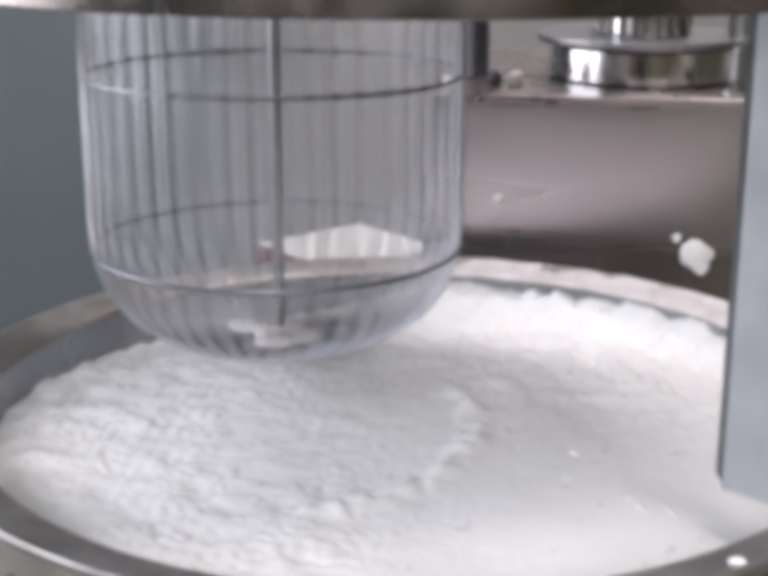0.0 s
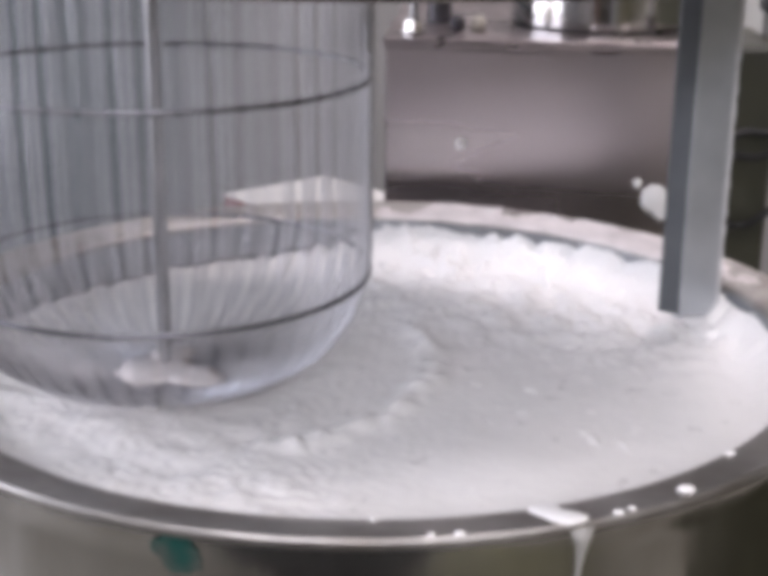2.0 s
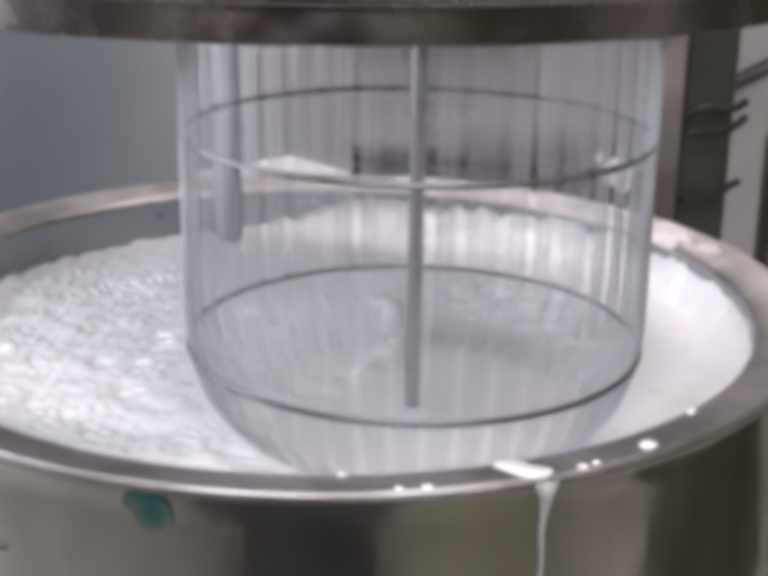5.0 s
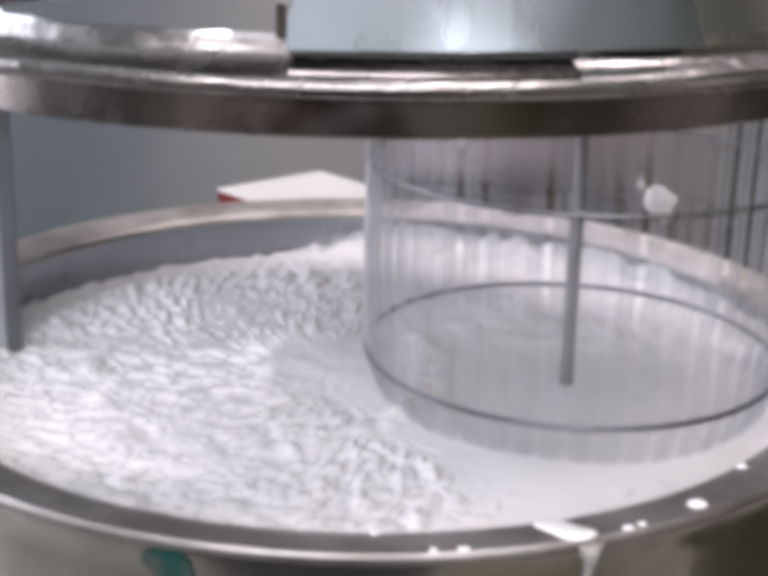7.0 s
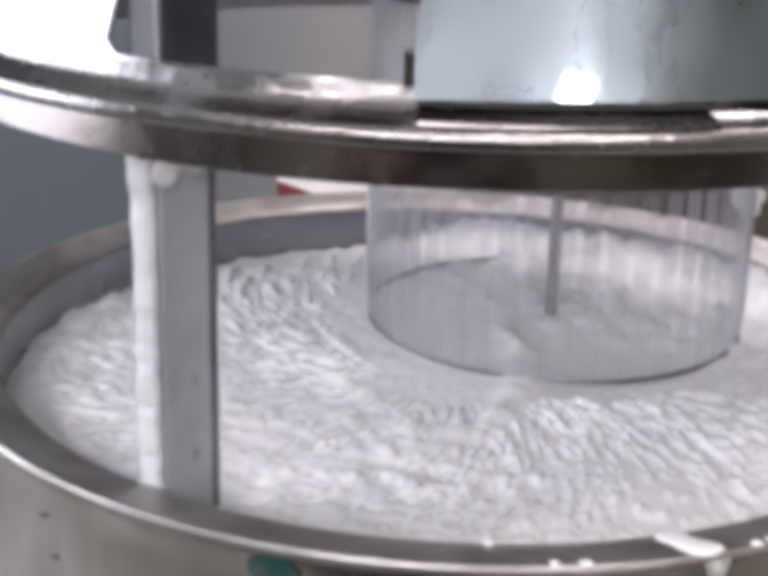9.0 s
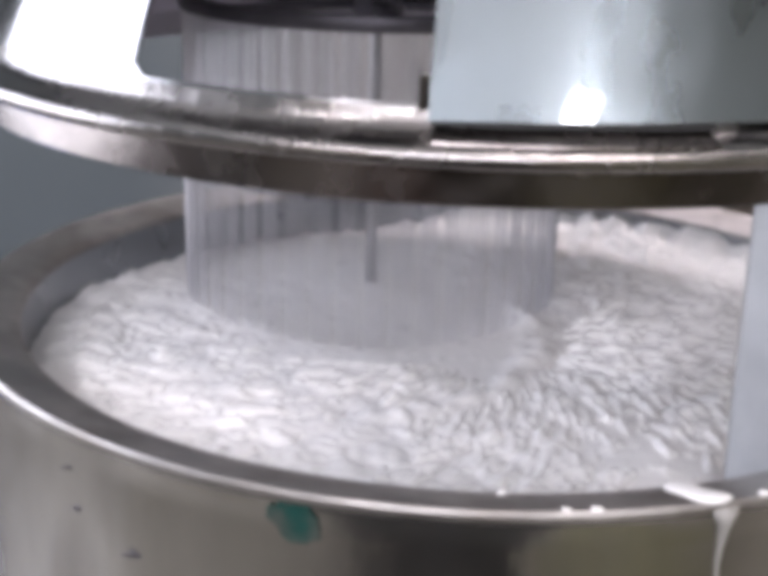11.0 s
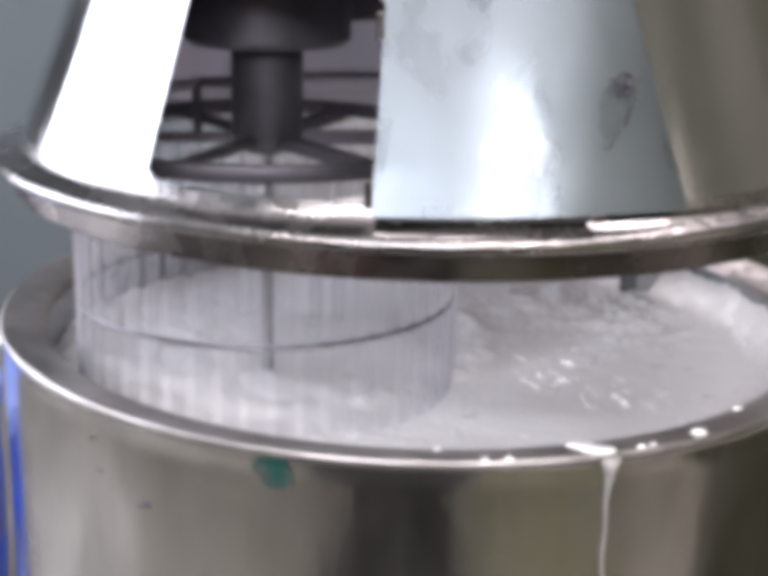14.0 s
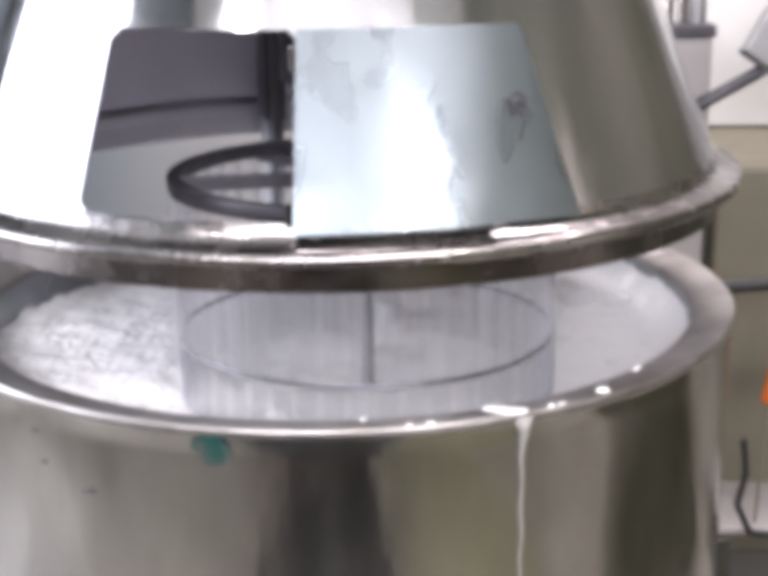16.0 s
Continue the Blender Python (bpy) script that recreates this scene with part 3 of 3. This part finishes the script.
    # latch ring on the cover
    c = polar(cone_r(0.145) + 0.0105, 26.0, 0.148)
    ux, uz = polar(1, 116.0), Vector((-0.05, 0.36, 0.93))
    pts = [c + ux * 0.008 * math.cos(a) + uz * 0.009 * math.sin(a) for a in [math.radians(150 - 22 * i) for i in range(17)]]
    pts += [c + ux * (0.009 - 0.003 * i) + uz * (-0.006 - 0.009 * i) for i in range(1, 4)]
    part("latch", tube_bm(pts, 0.0013, 8), DARK_IRON, cover, "small dark wire latch", 60)
    part("latch_knob", blob_bm(c + ux * 0.003, (0.0045, 0.004, 0.0045), 1.0, 1.0, rough=0.1), DARK_IRON, cover, "", 180)
    for z in (0.066, 0.19):
        part("hinge", box_bm(-0.003, 0.003, -0.003, 0.003, -0.011, 0.011, 0.001, m=Matrix.Translation(polar(cone_r(z) + 0.006, -3.2, z))), CHROME, hood)
    # drive column above, out of sight
    part("drive_column", lathe_bm([(0.0, 0.576), (0.14, 0.576), (0.14, 1.15), (0.0, 1.15)], 48), HOOD_STEEL, hood, "", 40)
    return hood


hood = build_hood()


# ================= whisk, scraper and carrier =================
def build_whisk():
    w = thing("wire_whisk", (0, 0, 0.3), "large cylindrical whisk cage of thin steel wires, spinning", "whisk")
    RW = 0.190
    part("shaft", tube_bm([(0, 0, -0.369), (0, 0, -0.363), (0, 0, 0.06)], 0.0062, 12, radii=[0.0045, 0.0062, 0.0062]), SHAFT_STEEL, w, "slim steel centre shaft", 40)
    part("hub", lathe_bm([(0.0, 0.040), (0.022, 0.040), (0.033, 0.052), (0.035, 0.06), (0.035, 0.143), (0.0, 0.143)], 40), DARK_IRON, w, "dark cylindrical hub", 40)
    part("bracket", tube_bm([(0.034, 0, 0.105), (0.066, 0, 0.105), (0.070, 0, 0.100), (0.070, 0, 0.056)], 0.0045, 8), DARK_IRON, w, "dark bent rod beside the hub", 60)
    # Ring and spokes take the dark material for the shade inside the hood.
    part("top_ring", lathe_bm([(RW - 0.007, 0.048), (RW + 0.005, 0.048), (RW + 0.006, 0.050), (RW + 0.006, 0.060), (RW + 0.005, 0.062), (RW - 0.007, 0.062)], 96, closed=True), DARK_IRON, w, "flat ring darkened for the shade inside the hood", 40)
    for i in range(6):
        m = Matrix.Rotation(radians(60 * i + 12), 4, "Z")
        part("spoke", box_bm(0.025, RW - 0.004, -0.0075, 0.0075, 0.049, 0.058, 0.002, m=m), DARK_IRON, w)
    for z, r in ((-0.102, 0.0025), (-0.278, 0.0025)):
        part("hoop", ring_bm(RW - 0.001, z, r), HOOP_STEEL, w, "thin horizontal wire hoop", 60)
    for k, (x, y, a) in enumerate(((0.012, 0.0, 0.034), (-0.03, 0.02, 0.022), (0.0, -0.034, 0.019))):
        part("cream_clump", blob_bm((x, y, -0.380 + 0.002 * k), (a * 1.15, a, 0.0065), 4.1 + k, 0.6, rough=0.6), CREAM_SMEAR, w, "white cream caught in the wires", 180)
    prof = [(RW, 0.052), (RW, -0.05), (RW, -0.15), (RW, -0.255), (RW - 0.003, -0.285), (RW - 0.013, -0.315), (RW - 0.033, -0.343), (RW - 0.065, -0.364), (RW - 0.11, -0.378), (RW - 0.15, -0.384), (0.008, -0.386)]
    first = part("wire", tube_bm([(r, 0, z) for r, z in prof], 0.0025, 6), WIRE_STEEL, w, "", 60)
    for i in range(1, 48):
        o = new("wire", first.data)
        o.parent = w
        o.rotation_euler = (0, 0, 2 * math.pi * i / 48)
    return w


def build_scraper():
    s = thing("bowl_scraper", (0, 0, 0.3), "upright grey steel scraper bar with a white cream-caked edge", "scraper")
    bar = part("bar", box_bm(-0.021, 0.0245, -0.012, 0.012, -0.382, 0.165, 0.002), BAR_GREY, s, "flat grey steel bar")
    fl = bmesh.new()
    foot = [(-0.0205, 0.0105), (-0.0340, 0.0065), (-0.0340, 0.0025), (-0.0205, -0.0115)]
    lo, hi = ([fl.verts.new((x, y, z)) for x, y in foot] for z in (-0.376, 0.160))
    for m in range(4):
        fl.faces.new((lo[m], lo[(m + 1) % 4], hi[(m + 1) % 4], hi[m]))
    fl.faces.new(lo[::-1])
    fl.faces.new(hi)
    bmesh.ops.recalc_face_normals(fl, faces=fl.faces[:])
    part("flange", fl, FLANGE_SHADE, s, "flange folded back along the bar, shade painted in")
    bl = bmesh.new()
    rings = []
    for k in range(120):
        z = -0.375 + 0.385 * k / 119
        w = 0.0085 + 0.0018 * noise.noise(Vector((0, 0, z * 70))) + 0.0014 * noise.noise(Vector((0, 5, z * 190)))
        w *= 1.0 + 0.45 * math.exp(-((z + 0.015) / 0.022) ** 2)
        h = 0.0075 + 0.0018 * noise.noise(Vector((3, 0, z * 80))) + 0.001 * noise.noise(Vector((3, 5, z * 210)))
        ring = []
        for q in [2 * math.pi * m / 12 for m in range(12)]:
            c, d = math.cos(q), math.sin(q)
            ring.append(bl.verts.new((0.0240 + w * (0.5 + 0.5 * math.copysign(abs(c) ** 0.6, c)), h * math.copysign(abs(d) ** 0.6, d) * 1.2, z)))
        rings.append(ring)
    for a, b in zip(rings, rings[1:]):
        for m in range(12):
            bl.faces.new((a[m], a[(m + 1) % 12], b[(m + 1) % 12], b[m]))
    bl.faces.new(rings[0][::-1])
    bl.faces.new(rings[-1])
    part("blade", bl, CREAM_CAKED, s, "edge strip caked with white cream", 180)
    # Dark sleeve that puts the hood's shade on the upper bar.
    part("dark_sleeve", box_bm(-0.030, 0.0225, -0.0145, 0.0145, 0.030, 0.200, 0.002), DARK_IRON, s, "dark sleeve painting hood shade on the upper bar")
    for k, (x, z, w) in enumerate(((0.020, -0.020, 0.011), (0.006, -0.014, 0.009), (-0.010, -0.018, 0.008))):
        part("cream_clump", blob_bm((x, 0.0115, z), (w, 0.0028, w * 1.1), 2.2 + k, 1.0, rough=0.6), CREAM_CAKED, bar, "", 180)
    for z in (-0.17, -0.225):
        part("bolt", tube_bm([(-0.003, 0.0118, z), (-0.003, 0.0135, z)], 0.0045, 8), SHAFT_STEEL, bar)
    return s


def build_carrier():
    c = thing("planetary_carrier", (0, 0, 0.3), "dark cast iron planetary gear carrier inside the hood", "gear carrier")
    part("gearbox", lathe_bm([(0.0, 0.15), (0.075, 0.15), (0.082, 0.156), (0.082, 0.24), (0.0, 0.24)], 40), DARK_IRON, c, "", 40).location = (RHO, 0, -0.004)
    part("arm", box_bm(-0.235, RHO, -0.045, 0.045, 0.167, 0.235, 0.006), DARK_IRON, c)
    part("main_shaft", tube_bm([(0, 0, 0.2), (0, 0, 0.555)], 0.045, 24), SHAFT_STEEL, c, "", 40)
    return c


whisk = build_whisk()
scraper = build_scraper()
carrier = build_carrier()


# ================= the machine behind the bowl =================
def build_housing():
    h = thing("steel_housing", (0.202, 0.80, FLOOR), "brushed stainless steel machine housing standing behind the bowl", "machine housing")
    up = -FLOOR
    part("front_panel", box_bm(-0.222, 0.216, -0.270, -0.262, 0.02, up + 0.183, 0.002), PANEL_STEEL, h, "dull brushed steel front panel")
    part("body", box_bm(-0.218, 0.212, -0.2615, 0.25, 0.0, up + 0.182, 0.004), PANEL_STEEL, h)
    part("top_plate", box_bm(-0.226, 0.220, -0.274, 0.26, up + 0.1835, up + 0.196, 0.002), TOP_STEEL, h, "dull steel top plate")
    return h


build_housing()


def splat(x, z, s, k):
    ob = part("cream_splash", blob_bm((0, 0, 0), (s, s * 0.25, s * 1.15), k, 1.0), CREAM, None, "", 180)
    ob.location = (x, 0.5285, z)
    tagged(ob, "splash of white cream stuck on the steel panel", "cream splash", "cream on the panel")


for k, (x, z, s) in enumerate(((0.339, -0.008, 0.018), (0.347, -0.024, 0.012), (0.314, 0.012, 0.006), (0.08, 0.059, 0.006), (0.327, -0.001, 0.007), (0.354, -0.008, 0.009))):
    splat(x, z, s, k + 0.5)

ZT = 0.196


def gear_stack():
    g = thing("gear_flange", (0.275, 0.74, ZT), "round steel gear flange on the machine housing", "gear flange")
    part("disc", lathe_bm([(0.0, 0.0), (0.125, 0.0), (0.13, 0.004), (0.13, 0.045), (0.122, 0.05), (0.0, 0.05)], 64), CHROME, g, "bright turned steel disc", 40)
    part("plate", lathe_bm([(0.0, 0.0505), (0.145, 0.0505), (0.147, 0.053), (0.147, 0.060), (0.0, 0.0605)], 64), SHAFT_STEEL, g, "", 40)
    part("boss", lathe_bm([(0.0, 0.061), (0.060, 0.061), (0.060, 0.20), (0.0, 0.20)], 40), SHAFT_STEEL, g, "", 40)
    first = None
    for i in range(20):
        a = 2 * math.pi * i / 20
        if first is None:
            first = part("rib", box_bm(0.0595, 0.070, -0.005, 0.005, 0.0612, 0.20, 0.0015), CHROME, g)
        else:
            o = new("rib", first.data)
            o.parent = g
            o.rotation_euler = (0, 0, a)


gear_stack()


def post(x, y, r, z1, label, mat, nut=True):
    p = thing("guide_post", (x, y, ZT), label, "post", "guide posts")
    part("rod", tube_bm([(0, 0, 0.0005), (0, 0, z1)], r, 20), mat, p, "", 40)
    if nut:
        part("nut", tube_bm([(0, 0, 0.001), (0, 0, 0.018)], r + 0.010, 6), CHROME, p, "bright hexagon nut")
    return p


post(0.043, 0.70, 0.017, 0.9, "upright dark steel guide post on the housing", DARK_IRON, False)
post(0.408, 0.74, 0.015, 0.9, "upright slim steel guide post on the housing", SHAFT_STEEL, False)


def hex_bolt(x, y):
    b = thing("hex_bolt", (x, y, ZT), "bright steel hexagon bolt on the top plate", "bolt", "bolts on the housing")
    part("washer", lathe_bm([(0.0, 0.0005), (0.017, 0.0005), (0.017, 0.004), (0.0, 0.004)], 24), CHROME, b, "", 40)
    part("head", tube_bm([(0, 0, 0.0042), (0, 0, 0.018)], 0.0135, 6), CHROME, b)
    part("stud", tube_bm([(0, 0, 0.0182), (0, 0, 0.06)], 0.006, 10), SHAFT_STEEL, b, "", 40)


hex_bolt(0.013, 0.58)
hex_bolt(0.383, 0.58)
for x, mat, lab in ((0.070, DARK_IRON, "small dark steel stop on the housing"), (0.098, WALL_PALE, "small pale plastic stop on the housing")):
    k = thing("stop_knob", (x, 0.62, ZT), lab, "knob", "knobs on the housing")
    part("knob", lathe_bm([(0.0, 0.0005), (0.008, 0.0005), (0.010, 0.004), (0.010, 0.014), (0.006, 0.02), (0.0, 0.021)], 20), mat, k, "", 50)

# ================= round about =================


def drum():
    d = thing("plastic_drum", (-0.952, 0.60, FLOOR), "tall bright blue plastic drum with a paler lid", "drum")
    prof = [(0.0, 0.001), (0.19, 0.001), (0.2, 0.012), (0.205, 0.10), (0.199, 0.11), (0.205, 0.12), (0.205, 0.22), (0.199, 0.23), (0.205, 0.24), (0.203, 0.285), (0.19, 0.295), (0.0, 0.296)]
    prof = [(r, z * 1.27) for r, z in prof]
    part("barrel", lathe_bm(prof, 48), BLUE, d, "", 40)
    part("lid", lathe_bm([(0.0, 0.3765), (0.205, 0.3765), (0.211, 0.381), (0.211, 0.419), (0.20, 0.428), (0.0, 0.428)], 48), BLUE_LID, d, "paler blue lid", 40)


drum()
rail = thing("floor_rail", (-1.2, 1.06, FLOOR), "low white pipe rail behind the blue drum", "rail")
part("rail_tube", tube_bm([(-0.6, 0, 0.345), (0.4, 0, 0.345)], 0.013, 12), WHITE_PAINT, rail, "", 40)
for x in (-0.5, -0.15):
    part("post", tube_bm([(x, 0, 0.0005), (x, 0, 0.333)], 0.013, 10), WHITE_PAINT, rail, "", 40)


def carton():
    m = Matrix.Rotation(radians(45), 4, "Z")
    t = thing("stool", (-0.27, 1.79, FLOOR), "small square grey stool near the wall", "stool")
    part("seat", box_bm(-0.14, 0.14, -0.14, 0.14, 0.38, 0.40, 0.004, m=m), GREY_PANEL, t)
    for x in (-0.12, 0.12):
        for y in (-0.12, 0.12):
            part("leg", box_bm(x - 0.015, x + 0.015, y - 0.015, y + 0.015, 0.0005, 0.3795, 0.003, m=m), GREY_PANEL, t)
    c = thing("carton", (-0.27, 1.79, FLOOR + 0.4005), "flat white carton with a red side lying on a stool", "box")
    part("body", box_bm(-0.15, 0.15, -0.15, 0.15, 0.0, 0.058, 0.002, m=m), RED_CARD, c, "red carton side")
    part("lid", box_bm(-0.151, 0.151, -0.151, 0.151, 0.0585, 0.064, 0.001, m=m), CARD, c, "white top")


carton()


def dark_column():
    c = thing("machine_column", (0.52, 0.86, FLOOR), "dark oily machine column beside the steel housing", "machine column")
    part("column", box_bm(-0.065, 0.012, -0.11, 0.12, 0.0005, -FLOOR + 0.165, 0.008), OILY, c)
    for k, (z, y) in enumerate(((0.03, -0.13), (0.0, -0.135), (-0.10, -0.128))):
        pts = [(-0.06 + 0.012 * i, y - 0.006 * math.sin(i * 1.1 + k), -FLOOR + z + 0.004 * i + 0.008 * math.sin(i * 0.9 + k)) for i in range(8)]
        part("hose", tube_bm(pts, 0.006, 8), BLACK, c, "black hose", 60)


dark_column()


def side_machine():
    s = thing("side_machine", (0.78, 1.05, FLOOR), "grey machine cabinet with a tilted control panel", "machine")
    up = -FLOOR
    part("cabinet", box_bm(-0.14, 0.5, -0.15, 0.4, 0.0, up - 0.04, 0.008), CABINET_OLIVE, s, "dull olive cabinet body")
    part("back_plate", box_bm(-0.22, 0.5, 0.30, 0.33, up - 0.035, up + 0.7, 0.004), WHITE_PAINT, s, "pale upright back plate")
    m = Matrix.Translation((0.055, -0.12, up + 0.185)) @ Matrix.Rotation(radians(34), 4, "Y") @ Matrix.Rotation(radians(-15), 4, "X")
    part("control_panel", box_bm(-0.13, 0.16, -0.02, 0.02, -0.11, 0.11, 0.006, m=m), GREY_PANEL, s, "tilted grey control panel")
    part("arm", tube_bm([(-0.235, -0.13, up + 0.040), (-0.065, -0.13, up + 0.135)], 0.012, 10), DARK_IRON, s, "dark support arm", 40)
    return s


side_machine()


def clamp_rods():
    c = thing("clamp_rods", (0.60, 0.95, FLOOR), "pair of upright chrome rods on a dark foot", "rods")
    up = -FLOOR
    part("rod", tube_bm([(-0.050, 0, up + 0.215), (-0.050, 0, up + 0.9)], 0.007, 12), CHROME, c, "", 40)
    part("rod", tube_bm([(-0.026, 0, up + 0.215), (-0.026, 0, up + 0.9)], 0.010, 12), CHROME, c, "", 40)
    part("rod", tube_bm([(0.0, 0, up + 0.215), (0.0, 0, up + 0.9)], 0.015, 12), SHAFT_STEEL, c, "", 40)
    part("foot", box_bm(-0.062, 0.03, -0.03, 0.03, up + 0.192, up + 0.214, 0.004), DARK_IRON, c)
    part("stand", box_bm(-0.055, 0.025, -0.02, 0.03, 0.0005, up + 0.1915, 0.003), STAND_GREY, c)


clamp_rods()


def side_table():
    t = thing("side_table", (0.86, 0.72, FLOOR), "low pale grey side table beside the bowl", "table")
    part("tabletop", box_bm(-0.27, 0.3, -0.02, 0.20, 0.135, 0.15, 0.004), STAND_GREY, t)
    for x in (-0.23, 0.26):
        for y in (-0.02, 0.16):
            part("leg", box_bm(x - 0.02, x + 0.02, y - 0.02, y + 0.02, 0.0005, 0.1345, 0.003), OILY, t)
    b = thing("orange_handle", (0.70, 0.72, FLOOR + 0.151), "orange plastic tool handle standing on a table", "tool")
    part("shank", tube_bm([(0, 0, 0.0), (0.008, 0, 0.23)], 0.003, 8), CABINET_OLIVE, b, "", 60)
    part("handle", tube_bm([(0.008, 0, 0.23), (0.02, 0, 0.30), (0.032, 0, 0.37)], 0.012, 10), ORANGE, b, "", 60)
    part("guard", tube_bm([(-0.085, 0, 0.44), (0.0, 0, 0.445), (0.09, 0, 0.46)], 0.012, 8), BLACK, b, "", 60)
    part("stem", tube_bm([(0.032, 0, 0.37), (0.02, 0, 0.45)], 0.007, 8), BLACK, b, "", 60)
    k = thing("cable", (0.64, 0.60, FLOOR), "black cable hanging beside the bowl", "cable")
    part("cord", tube_bm([(0, 0, 0.36), (0.008, 0, 0.30), (-0.004, 0, 0.24), (0.02, 0, 0.19), (0.08, 0.05, 0.156), (0.14, 0.1, 0.156)], 0.006, 8), BLACK, k, "", 60)


side_table()


# ================= what moves =================
HEAD = [(0, 0.3755), (1, 0.3575), (2.5, 0.3353), (4, 0.3070), (6.5, 0.2685), (8, 0.2417), (9, 0.2256), (11.5, 0.1763), (12.5, 0.1664), (13.5, 0.1477), (14.5, 0.1337), (15.5, 0.1182), (16, 0.1145)]
TH0, OMEGA, SPIN = 138.68, 31.443, 810.0


LAG = [(0, 184), (0.5, 181), (1, 181), (2, 183), (3, 184), (3.5, 182), (4, 179), (6.5, 179), (9, 179.4), (11.5, 184), (13, 186), (13.5, 185), (16, 185)]


def head_z(t):
    return float(np.interp(t, [a for a, b in HEAD], [b for a, b in HEAD]))


def theta(t):
    return TH0 + OMEGA * t


def motions():
    steps = [0.5 * i for i in range(33)]
    fine = [0.1 * i for i in range(161)]
    walk(hood, [(t, pose(0, 0, head_z(t))) for t in steps])
    walk(carrier, [(t, pose(0, 0, head_z(t), 0, 0, theta(t))) for t in steps])
    walk(ripples, [(t, pose(0, 0, float(np.interp(t, [0, 3, 6, 12.5, 13.5, 15.2], [-0.008, -0.007, 0, 0, -0.005, -0.009])), 0, 0, theta(max(t, 2.5)))) for t in steps])
    rows = []
    for t in steps:
        d = theta(t) + float(np.interp(t, [a for a, b in LAG], [b for a, b in LAG]))
        rows.append((t, pose(0.366 * math.cos(radians(d)), 0.366 * math.sin(radians(d)), head_z(t), 0, 0, d)))
    walk(scraper, rows)
    rows = []
    for t in fine:
        a = radians(theta(t))
        rows.append((t, pose(RHO * math.cos(a), RHO * math.sin(a), head_z(t), 0, 0, SPIN * t)))
    walk(whisk, rows)


motions()
